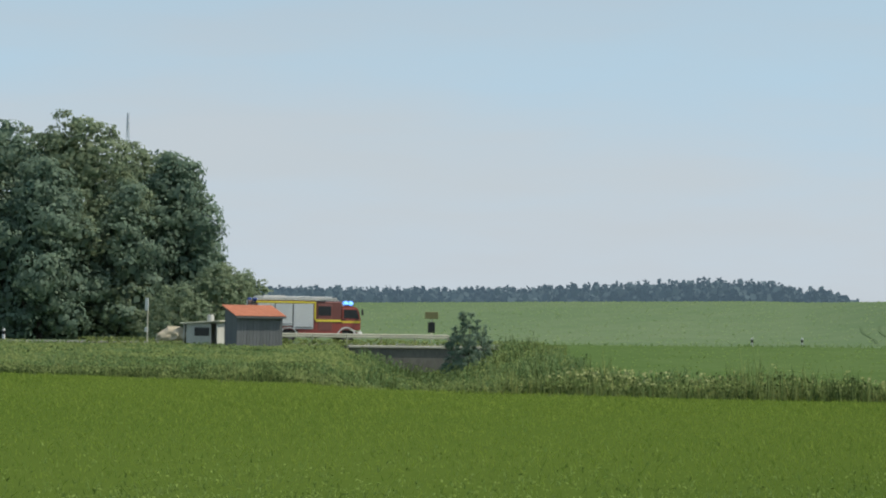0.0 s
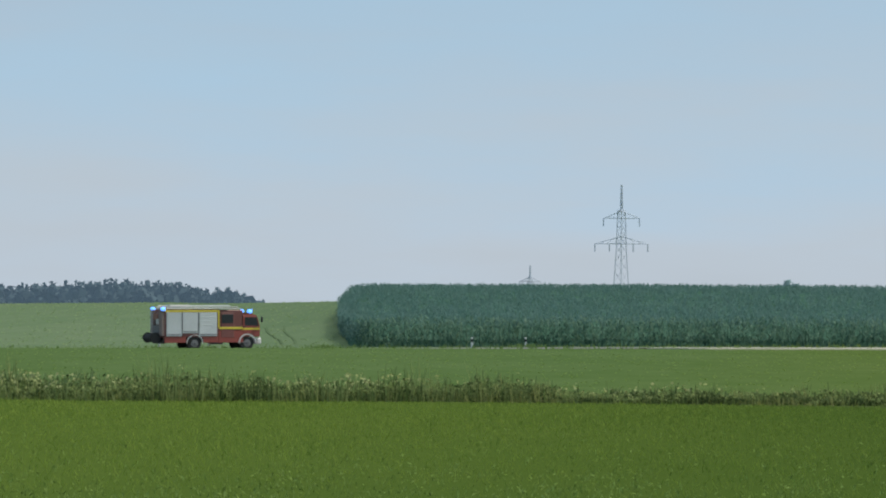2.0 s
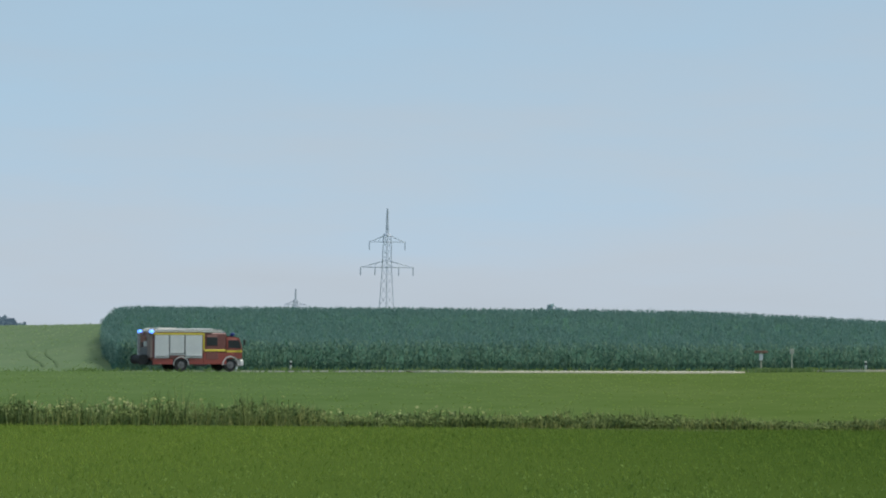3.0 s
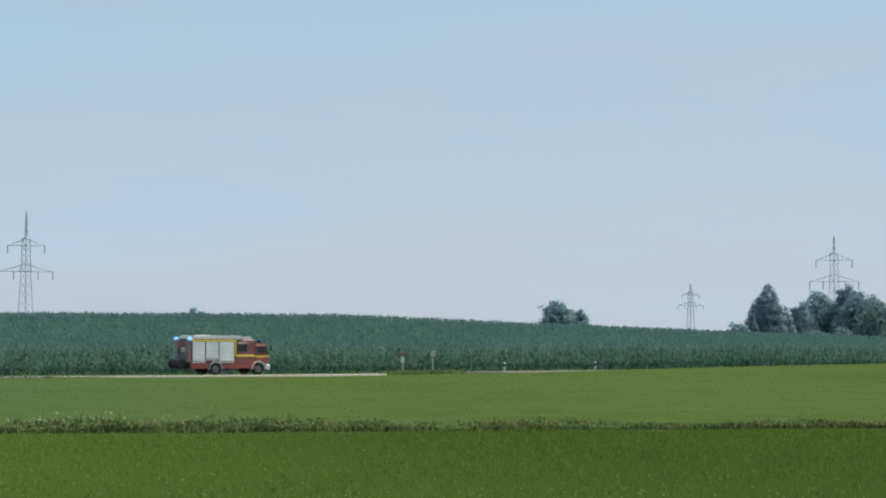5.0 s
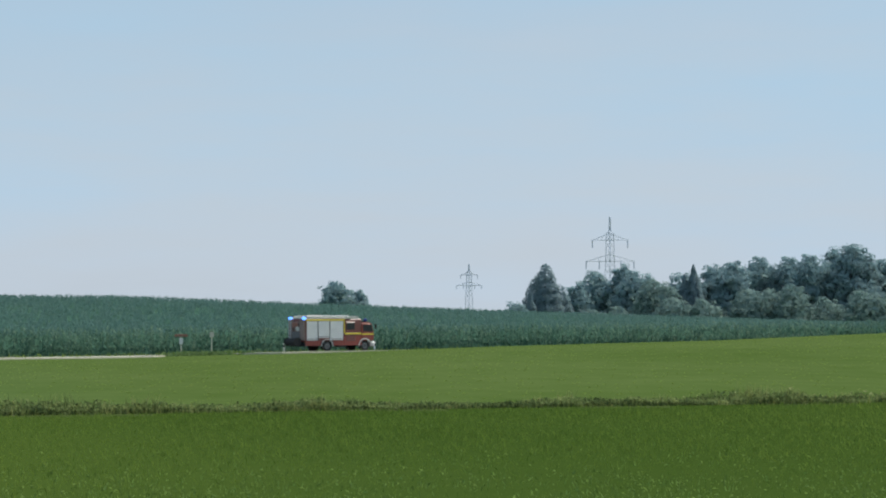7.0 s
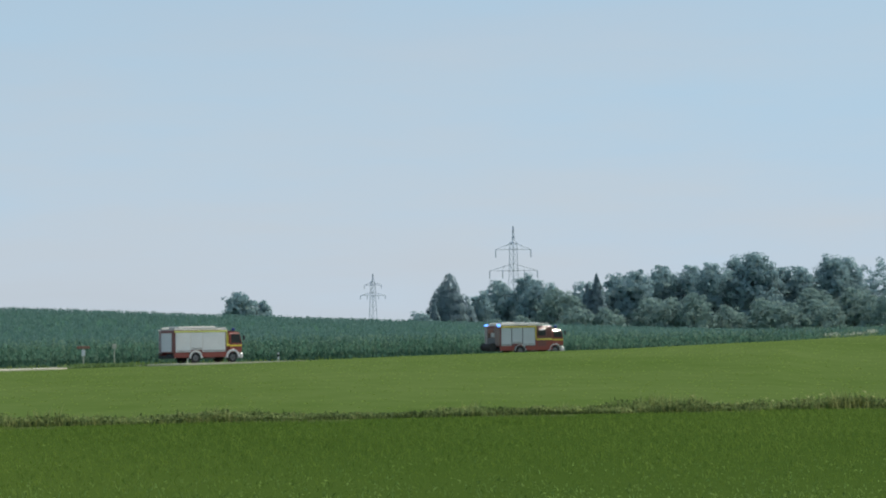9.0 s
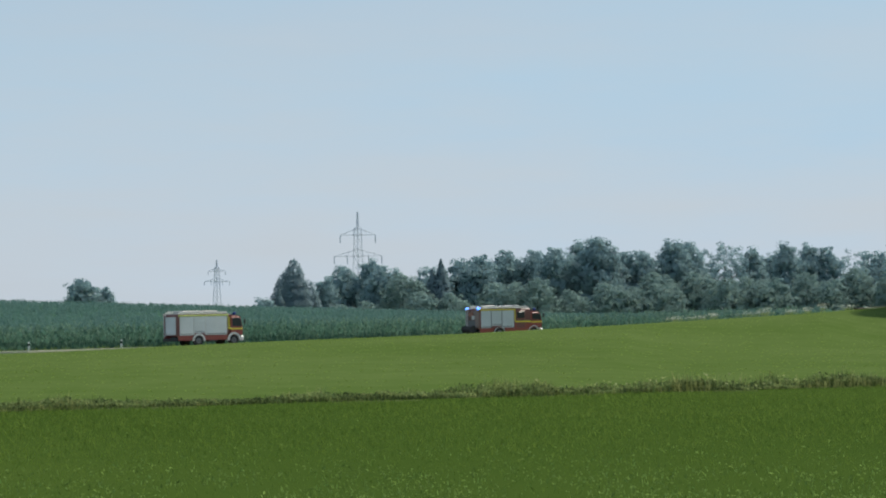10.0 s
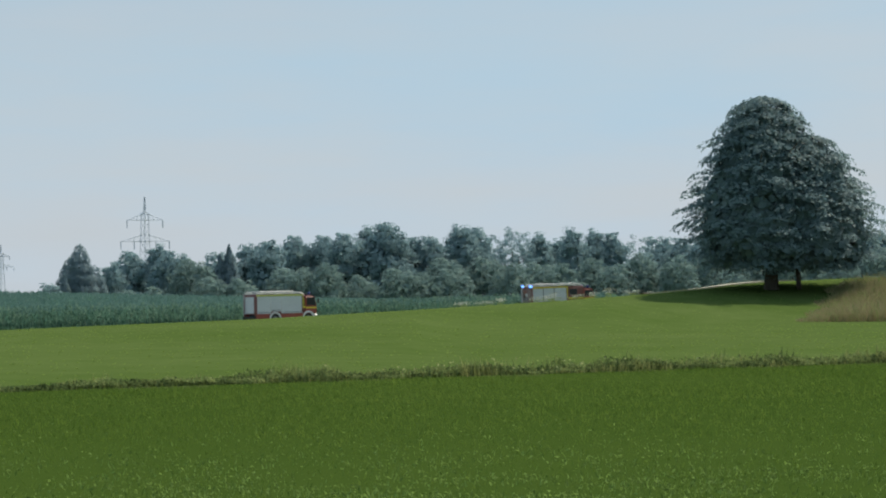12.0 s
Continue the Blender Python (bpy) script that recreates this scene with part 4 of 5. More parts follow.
def make_right_wood():
    g = "trees of the far wood"
    lab = "broadleaf tree in the hazy wood behind the maize"
    thin = "thin-crowned broadleaf tree with sky between its boughs"
    kinds = [(17.0, 8.5, 26, 8500, 0.36, 0.25, lab), (17.0, 11.0, 30, 10000, 0.38, 0.25, lab), (17.0, 6.5, 24, 7000, 0.34, 0.25, lab), (17.0, 8.0, 22, 2600, 0.34, 0.0, thin)]
    protos = []
    for i, (h, w, n, leaves, size, inner, text) in enumerate(kinds):
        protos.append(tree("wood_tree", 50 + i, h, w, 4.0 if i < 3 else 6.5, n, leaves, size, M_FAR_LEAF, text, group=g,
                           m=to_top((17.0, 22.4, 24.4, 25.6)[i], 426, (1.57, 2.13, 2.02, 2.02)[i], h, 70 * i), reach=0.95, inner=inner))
    rng = random.Random(9)
    d = 15.55
    while d < 38:
        k = 3 if 25.3 < d < 26.2 or 28.2 < d < 28.9 else rng.choice((0, 0, 1, 2, 2))
        e = float(np.interp(d, WOOD_D, WOOD_E)) + rng.uniform(-0.09, 0.06)
        copy_thing(protos[k], to_top(d, 424 + rng.uniform(0, 18), e, 17.0, rng.uniform(0, 360)))
        d += rng.uniform(0.45, 0.75) * (0.8 if k > 1 else 1.0)
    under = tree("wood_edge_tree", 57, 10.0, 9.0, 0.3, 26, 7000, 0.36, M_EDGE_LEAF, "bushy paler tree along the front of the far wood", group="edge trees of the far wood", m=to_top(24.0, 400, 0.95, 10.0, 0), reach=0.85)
    for i in range(32):
        d = 15.3 + i * 0.72 + rng.uniform(-0.25, 0.25)
        copy_thing(under, to_top(d, 398 + rng.uniform(0, 14), float(np.interp(d, [15.3, 16.5, 20, 26, 30], [0.75, 0.95, 1.15, 1.2, 1.25])) + rng.uniform(-0.35, 0.3), 10.0, rng.uniform(0, 360)))
    sl = "broad dark conifer standing at the wood edge"
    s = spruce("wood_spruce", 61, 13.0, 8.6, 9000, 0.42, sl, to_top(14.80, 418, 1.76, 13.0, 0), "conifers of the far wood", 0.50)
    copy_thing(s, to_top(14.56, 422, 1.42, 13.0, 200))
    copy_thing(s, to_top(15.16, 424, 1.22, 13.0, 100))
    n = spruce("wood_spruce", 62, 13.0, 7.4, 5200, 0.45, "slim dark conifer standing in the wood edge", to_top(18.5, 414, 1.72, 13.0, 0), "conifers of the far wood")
    for d, e in [(14.42, 1.05), (18.28, 1.48)]:
        copy_thing(n, to_top(d, 414, e, 13.0, 40 * d))
    tree("field_tree", 64, 4.6, 5.0, 0.2, 10, 1100, 0.45, M_FAR_LEAF, "small round tree at the end of the wood", m=to_top(14.1, 410, 0.72, 4.6, 0))
    tree("field_tree", 65, 8.0, 6.6, 0.2, 18, 4200, 0.34, M_FAR_LEAF, "rounded bush tree rising behind the maize", m=to_top(9.55, 345, 1.34, 8.0, 0), inner=0.3, reach=0.6)
    tree("field_tree", 67, 8.0, 5.4, 0.2, 14, 3000, 0.34, M_FAR_LEAF, "rounded bush tree rising behind the maize", m=to_top(10.1, 347, 1.06, 8.0, 90), inner=0.3, reach=0.6)
    tree("field_tree", 66, 6.0, 7.0, 0.2, 16, 2600, 0.34, M_FAR_LEAF, "low hedge bush showing over the maize", m=to_top(0.52, 340, 1.09, 6.0, 0), inner=0.3, reach=0.5)


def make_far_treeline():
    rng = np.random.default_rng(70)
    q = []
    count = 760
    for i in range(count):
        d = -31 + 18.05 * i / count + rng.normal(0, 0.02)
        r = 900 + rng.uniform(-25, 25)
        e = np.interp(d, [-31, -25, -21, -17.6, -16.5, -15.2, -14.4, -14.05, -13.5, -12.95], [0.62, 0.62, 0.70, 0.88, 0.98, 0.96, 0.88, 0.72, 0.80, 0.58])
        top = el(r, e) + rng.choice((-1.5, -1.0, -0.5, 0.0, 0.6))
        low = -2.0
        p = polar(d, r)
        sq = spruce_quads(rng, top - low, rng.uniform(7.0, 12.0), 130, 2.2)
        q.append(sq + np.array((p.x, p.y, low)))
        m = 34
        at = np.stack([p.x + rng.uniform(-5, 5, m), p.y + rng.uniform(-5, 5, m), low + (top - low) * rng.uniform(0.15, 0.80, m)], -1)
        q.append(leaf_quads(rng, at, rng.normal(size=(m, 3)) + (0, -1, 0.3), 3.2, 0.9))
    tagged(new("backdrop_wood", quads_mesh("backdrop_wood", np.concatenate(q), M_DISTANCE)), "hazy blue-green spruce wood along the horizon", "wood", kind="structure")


make_left_wood()
make_bridge_bush()
make_big_tree()
make_right_wood()
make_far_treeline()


def make_rye():
    rng = np.random.default_rng(80)
    x, y = scatter(rng, 45000, 32.4, 42, 176, 207, 2.0)
    deg, r = np.degrees(np.arctan2(x, y)), np.hypot(x, y)
    keep = deg > 32.7 + 0.9 * (r - 176) / 31 + 0.15 * np.sin(r * 0.8)
    x, y, deg, r = x[keep], y[keep], deg[keep], r[keep]
    q = blades(rng, x, y, 1.05 * np.clip(0.2 + (deg - 32.7 - 0.9 * (r - 176) / 31) / 1.3, 0.2, 1), 0.06, 0.5)
    tagged(new("rye_field", quads_mesh("rye_field", q, None, (rng.random(len(q)) < 0.25).astype(int), [M_RYE, M_WEED_PALE])), "reddish brown ripe grain on the slope below the tree", "grain", kind="stuff")


make_rye()


# ---- pylons ----
def pylon(m, top, arms, label, foot=2.1, thick=0.14):
    """A lattice tower; arms: height, half width, from the top down."""
    ob = tagged(empty("power_pylon", m), label, "pylon", "power pylons")
    waist = arms[0][0]
    legs = bmesh.new()
    cor = [(1.4, 0), (0, -1.4), (-1.4, 0), (0, 1.4)]
    crown = waist + 0.40 * arms[0][1]

    def half(z):
        return np.interp(z, [0, arms[-1][0], crown, crown + 0.3, top], [foot, 0.95, 0.80, 0.24, 0.10])
    zs = [0]
    while zs[-1] < crown:
        zs.append(min(crown, zs[-1] + max(1.6, 2.1 * half(zs[-1]))))
    zs.append(crown + 0.3)
    zs.append((crown + top) / 2)
    zs.append(top)
    for z0, z1 in zip(zs, zs[1:]):
        a, b = half(z0), half(z1)
        for i, (sx, sy) in enumerate(cor):
            tx, ty = cor[(i + 1) % 4]
            rod((sx * a, sy * a, z0), (sx * b, sy * b, z1), thick, thick, 4, legs)
            rod((sx * a, sy * a, z0), (tx * b, ty * b, z1), thick * 0.45, None, 3, legs)
            rod((tx * a, ty * a, z0), (sx * b, sy * b, z1), thick * 0.45, None, 3, legs)
    part("lattice_mast", legs, M_PYLON, ob)
    for z, hw in arms:
        bm = bmesh.new()
        h = half(z)
        rise = 0.40 * arms[0][1]
        for s in (-1, 1):
            for y in (-h, h):
                rod((0, y, z), (s * hw, 0, z), thick * 0.85, thick * 0.6, 4, bm)
                rod((0, y * 0.8, z + rise), (s * hw, 0, z), thick * 0.85, thick * 0.6, 4, bm)
            for k in (0.25, 0.5, 0.75):
                rod((s * hw * k, 0, z), (s * hw * (k - 0.12), 0, z + rise * (1 - k + 0.12)), thick * 0.5, None, 3, bm)
        part("crossarm", bm, M_PYLON, ob)
        for s in ((-1, 1) if hw < arms[-1][1] else (-1, -0.45, 0.45, 1)):
            part("insulator", rod((s * hw, 0, z), (s * hw, 0, z - 0.45 * arms[0][1]), 0.16, None, 6), M_PYLON, ob)
    return ob


def face_on(deg, r, z, turn=0.0):
    p = polar(deg, r)
    return pose(p.x, p.y, z, 0, 0, -deg + turn)


def make_pylons():
    lab = "grey lattice steel power pylon with two crossarms"
    for d, r, eltop, a1, w1, a2, w2 in [(-3.70, 650, 3.46, 2.62, 5.1, 1.98, 7.5), (16.42, 700, 2.90, 2.32, 5.4, 1.79, 7.3),
                                        (12.88, 1150, 1.74, 1.46, 4.3, 1.20, 6.3), (-5.98, 1250, 1.42, 1.02, 5.8, 0.62, 7.4)]:
        z0 = -2.0
        pylon(face_on(d, r, z0), el(r, eltop) - z0, [(el(r, a1) - z0, w1), (el(r, a2) - z0, w2)], lab, thick=(0.00016 if d < -3 else 0.00012) * r)
    pylon(face_on(-30.93, 420, -2), el(420, 4.86) + 2, [(el(420, 3.4) + 2, 3.5), (el(420, 2.9) + 2, 5.0)], "tip of a lattice pylon above the wood", thick=0.08)


make_pylons()


# ---- by the road ----
def delineator(m):
    ob = tagged(empty("delineator_post", m), "white plastic roadside marker post with a black band", "marker post", "roadside marker posts")
    part("post", block(0.16, 0.14, 0.66, 0, 0, 0.33, 0.03), M_WHITE, ob)
    part("band", block(0.165, 0.145, 0.20, 0, 0, 0.76, 0.02), M_BLACK, ob, "black band")
    part("cap", block(0.16, 0.14, 0.14, 0, 0, 0.93, 0.03), M_WHITE, ob)
    return ob


def make_posts():
    first = delineator(on_land(-15.25, 162, 10, 0.2))
    for d, r in [(-14.02, 163), (-33.87, 146), (-7.43, 172), (-6.08, 173), (8.23, 199), (10.5, 202)]:
        copy_thing(first, on_land(d, r, 10, 0.2))


def board_sign(m, name, label, w, h, z, mat, post_mat):
    ob = tagged(empty(name, m), label, "sign", "signs by the road")
    part("board", block(w, 0.05, h, 0, 0, z, 0.015), mat, ob)
    part("back_frame", block(w * 0.96, 0.04, 0.05, 0, 0.045, z, 0.01), M_GREY, ob)
    part("post", rod((0, 0.08, -0.3), (0, 0.08, z + h * 0.4), 0.05, None, 8), post_mat, ob)
    return ob


def make_signs():
    a = board_sign(on_land(-23.26, 162, 20), "road_sign", "faded yellow-brown road sign on a post in the meadow", 0.95, 0.5, 2.0, M_SIGN_Y, M_ZINC)
    part("lower_plate", block(0.5, 0.05, 0.75, 0, -0.02, 1.15, 0.02), M_BLACK, a, "dark lower plate")
    b = board_sign(on_land(5.67, 193, -5), "direction_sign", "weathered red-brown direction board on a post", 1.1, 0.20, 1.62, M_SIGN_R, M_ZINC)
    part("lower_plate", block(0.30, 0.05, 0.5, 0, -0.02, 1.15, 0.02), M_WHITE, b, "white lower plate")
    board_sign(on_land(6.43, 195, -5), "road_sign", "small grey road sign seen from behind", 0.36, 0.42, 1.65, M_ZINC, M_ZINC)
    p = tagged(empty("marker_post", on_land(-25.51, 230, 0)), "thin dark wooden post standing in the meadow", "post")
    part("post", rod((0, 0, -0.3), (0.03, 0, 1.25), 0.09, 0.06, 8), M_BLACK, p)
    c = board_sign(on_land(-30.38, 140, -20), "road_sign", "narrow white sign on a pale post by the wood", 0.32, 0.75, 2.45, M_WHITE, M_ZINC)
    part("lower_plate", block(0.3, 0.05, 0.3, 0, -0.02, 0.9, 0.02), M_WHITE, c)


def make_guardrail():
    xs = np.linspace(-70.0, -57.4, 8)
    ys = road_y(xs) - 4.0
    ob = tagged(empty("guardrail", pose(float(xs[0]), float(ys[0]), float(land(xs[0], ys[0])))), "pale galvanised guardrail along the bridge edge", "guardrail")
    base = ob.matrix_basis.translation
    top = 0.0
    for i, (x, y) in enumerate(zip(xs, ys)):
        part("post", block(0.12, 0.12, 1.0, x - base.x, y - base.y, top + 0.25, 0.02), M_ZINC, ob)
    for (x0, y0), (x1, y1) in zip(zip(xs, ys), zip(xs[1:], ys[1:])):
        for dz, h in ((0.72, 0.13), (0.58, 0.13)):
            d = Vector((x1 - x0, y1 - y0, 0))
            t = Matrix.Rotation(math.atan2(d.y, d.x), 4, "Z")
            part("rail", block(d.length, 0.08, h, (x0 + x1) / 2 - base.x, (y0 + y1) / 2 - base.y - 0.1, top + dz, 0.03, t), M_ZINC, ob)
    return ob


def make_bridge():
    x0, x1 = -62.3, -55.2
    y0, y1 = float(road_y(x0)) - 5.0, float(road_y(x1)) - 5.0
    d = Vector((x1 - x0, y1 - y0, 0))
    m = pose((x0 + x1) / 2, (y0 + y1) / 2, -0.55, 0, 0, math.degrees(math.atan2(d.y, d.x)))
    ob = tagged(empty("bridge_wall", m), "stained grey concrete bridge wall with a pale coping", "bridge", kind="structure")
    part("wall_face", block(d.length, 0.5, 2.6, 0, 0, -1.35, 0.03), M_CONCRETE, ob)
    part("coping", block(d.length + 0.3, 0.7, 0.16, 0, -0.05, 0.03, 0.03), M_COPING, ob, "pale weathered coping")


def make_hut():
    m = on_land(-27.72, 133, 45, 0.22)
    ob = tagged(empty("wooden_hut", m), "small weathered grey board hut with an orange tiled roof", "hut")
    W, D, H = 2.75, 2.4, 2.0
    for i in range(14):
        x = -W / 2 + W * (i + 0.5) / 14
        part("wall_board", block(W / 14 - 0.012, 0.05, H + 0.3, x, -D / 2, H / 2 - 0.15, 0.006), M_BOARD, ob)
    part("back_wall", block(W, 0.06, H + 0.7, 0, D / 2, H / 2 + 0.05, 0.01), M_BOARD, ob)
    for s in (-1, 1):
        part("side_wall", prism([(-D / 2, -0.3), (D / 2, -0.3), (D / 2, H + 0.55), (-D / 2, H)], -0.03, 0.03, 0.0), M_BOARD, ob,
             at=pose(s * (W / 2 - 0.03), 0, 0, 0, 0, 90))
    slope = math.atan2(0.60, D + 0.4)
    rows, cols = 7, 14
    ln = math.hypot(D + 0.5, 0.62)
    tile = None
    for r in range(rows):
        for c in range(cols):
            u = (r + 0.5) / rows - 0.5
            at = pose((c + 0.5) / cols * (W + 0.3) - (W + 0.3) / 2, u * (D + 0.5), H + 0.33 + u * 0.62 + 0.02, math.degrees(slope) - 2.0, 0, 0)
            if tile is None:
                tile = part("roof_tile", block((W + 0.3) / cols - 0.008, ln / rows + 0.05, 0.045, 0, 0, 0, 0.012), M_TILE, ob, at=at)
            else:
                o = new("roof_tile", tile.data)
                o.parent = ob
                o.matrix_basis = at
    part("eaves_board", block(W + 0.3, 0.04, 0.12, 0, -D / 2 - 0.24, H - 0.03, 0.01), M_BOARD, ob)


def make_shed():
    m = on_land(-28.95, 137, 15)
    ob = tagged(empty("garden_shed", m), "low dirty white panel shed half hidden by the bank", "shed")
    part("front_panel", block(1.5, 0.06, 1.5, -0.1, -0.9, 0.6, 0.01), M_WHITEWASH, ob)
    part("side_panel", block(0.06, 1.8, 1.5, 1.0, 0, 0.6, 0.01), M_WHITEWASH, ob)
    part("back_panel", block(2.2, 0.06, 1.5, 0, 0.9, 0.6, 0.01), M_WHITEWASH, ob)
    part("side_panel", block(0.06, 1.8, 1.5, -1.0, 0, 0.6, 0.01), M_WHITEWASH, ob)
    part("window_pane", block(0.9, 0.03, 0.5, 0.1, -0.94, 0.85, 0.01), M_GLASS, ob, "dark window")
    part("flat_roof", block(2.5, 2.2, 0.10, 0, 0, 1.40, 0.02, Matrix.Rotation(radians(-4), 4, "Y")), M_ZINC, ob, "pale sheet roof")
    c = tagged(empty("plastic_canister", m @ pose(0.35, 0.2, 1.44)), "small white plastic canister on the shed roof", "canister")
    bm = bmesh.new()
    bmesh.ops.create_cone(bm, cap_ends=True, segments=14, radius1=0.22, radius2=0.19, depth=0.42, matrix=Matrix.Translation((0, 0, 0.21)))
    bmesh.ops.bevel(bm, geom=bm.edges[:], offset=0.03, segments=1, affect="EDGES")
    part("vessel", bm, M_WHITEWASH, c)
    part("cap", rod((0, 0, 0.40), (0, 0, 0.50), 0.07, 0.06, 10), M_BLACK, c)
    t = tagged(empty("tarpaulin_heap", on_land(-29.75, 137, 10)), "faded beige tarpaulin over a low heap beside the shed", "tarpaulin")
    bm = bmesh.new()
    bmesh.ops.create_icosphere(bm, subdivisions=3, radius=1.0)
    for v in bm.verts:
        k = 1 + 0.25 * noise.noise(v.co * 2.2)
        v.co = Vector((v.co.x * 1.0 * k, v.co.y * 0.7 * k, max(-0.2, v.co.z * 0.62 * k + 0.12 * v.co.x) + 0.5))
    part("cover", bm, M_BEIGE, t)


make_posts()
make_signs()
make_guardrail()
make_bridge()
make_hut()
make_shed()


# ---- fire engines ----
def wheel(parent, x, y, r=0.50):
    ob = empty("wheel")
    ob.parent = parent
    ob.matrix_basis = pose(x, y, r)
    s = 1 if y > 0 else -1
    bm = bmesh.new()
    bmesh.ops.create_cone(bm, cap_ends=True, segments=28, radius1=r, radius2=r, depth=0.30, matrix=Matrix.Rotation(radians(90), 4, "X"))
    bmesh.ops.bevel(bm, geom=[e for e in bm.edges if e.is_manifold and abs(e.verts[0].co.y - e.verts[1].co.y) < 1e-4], offset=0.05, segments=2, affect="EDGES")
    part("tyre", bm, M_TYRE, ob)
    bm = bmesh.new()
    bmesh.ops.create_cone(bm, cap_ends=True, segments=20, radius1=r * 0.56, radius2=r * 0.5, depth=0.04, matrix=Matrix.Translation((0, s * 0.155, 0)) @ Matrix.Rotation(radians(90), 4, "X"))
    part("rim", bm, M_RIM, ob)
    bm = bmesh.new()
    bmesh.ops.create_cone(bm, cap_ends=True, segments=12, radius1=r * 0.2, radius2=r * 0.15, depth=0.10, matrix=Matrix.Translation((0, s * 0.20, 0)) @ Matrix.Rotation(radians(90), 4, "X"))
    for k in range(8):
        a = k * math.pi / 4
        rod((math.cos(a) * r * 0.36, s * 0.17, math.sin(a) * r * 0.36), (math.cos(a) * r * 0.36, s * 0.20, math.sin(a) * r * 0.36), 0.03, None, 6, bm)
    part("hub", bm, M_GREY, ob)
    return ob


def shutter(parent, x0, x1, z0, z1, y, s):
    """A roller shutter of slats with its frame."""
    ob = part("roller_shutter", block(x1 - x0, 0.03, z1 - z0, (x0 + x1) / 2, y, (z0 + z1) / 2, 0.006), M_SHUTTER, parent, "aluminium roller shutter")
    bm = bmesh.new()
    n = int((z1 - z0) / 0.09)
    for i in range(n):
        block(x1 - x0 - 0.06, 0.02, 0.078, (x0 + x1) / 2, y + s * 0.018, z0 + (i + 0.5) * (z1 - z0) / n, 0.012, None, bm)
    part("slats", bm, M_SHUTTER, ob)
    part("handle_bar", block(x1 - x0 - 0.1, 0.05, 0.05, (x0 + x1) / 2, y + s * 0.03, z0 + 0.12, 0.01), M_GREY, ob)


def beacon(parent, x, y, z):
    """A turning beacon: one half of its dome is lit by the reflector."""
    part("beacon_base", block(0.30, 0.30, 0.06, x, y, z, 0.015), M_BLACK, parent)
    ob = empty("beacon")
    ob.parent = parent
    ob.matrix_basis = pose(x, y, z + 0.04)
    for lit in (True, False):
        bm = bmesh.new()
        bmesh.ops.create_uvsphere(bm, u_segments=16, v_segments=10, radius=0.175)
        for v in bm.verts:
            v.co.z = v.co.z * 0.8 + 0.14
        bmesh.ops.bisect_plane(bm, geom=bm.verts[:] + bm.edges[:] + bm.faces[:], plane_co=(0, 0, 0), plane_no=(0, -1 if lit else 1, 0), clear_inner=True)
        part("lit_lens" if lit else "dark_lens", bm, M_BLUE if lit else M_BLUE_OFF, ob, "glowing blue lens" if lit else "")
    return ob


def arch(parent, x, r, y, mat, wide=0.05):
    bm = bmesh.new()
    for k in range(11):
        am = math.pi * (k + 0.5) / 11
        block(0.20, 0.10, wide, x + math.cos(am) * r, y, 0.48 + math.sin(am) * r, 0.01, Matrix.Rotation(-(am - math.pi / 2), 4, "Y"), bm)
    part("wheel_arch", bm, mat, parent)


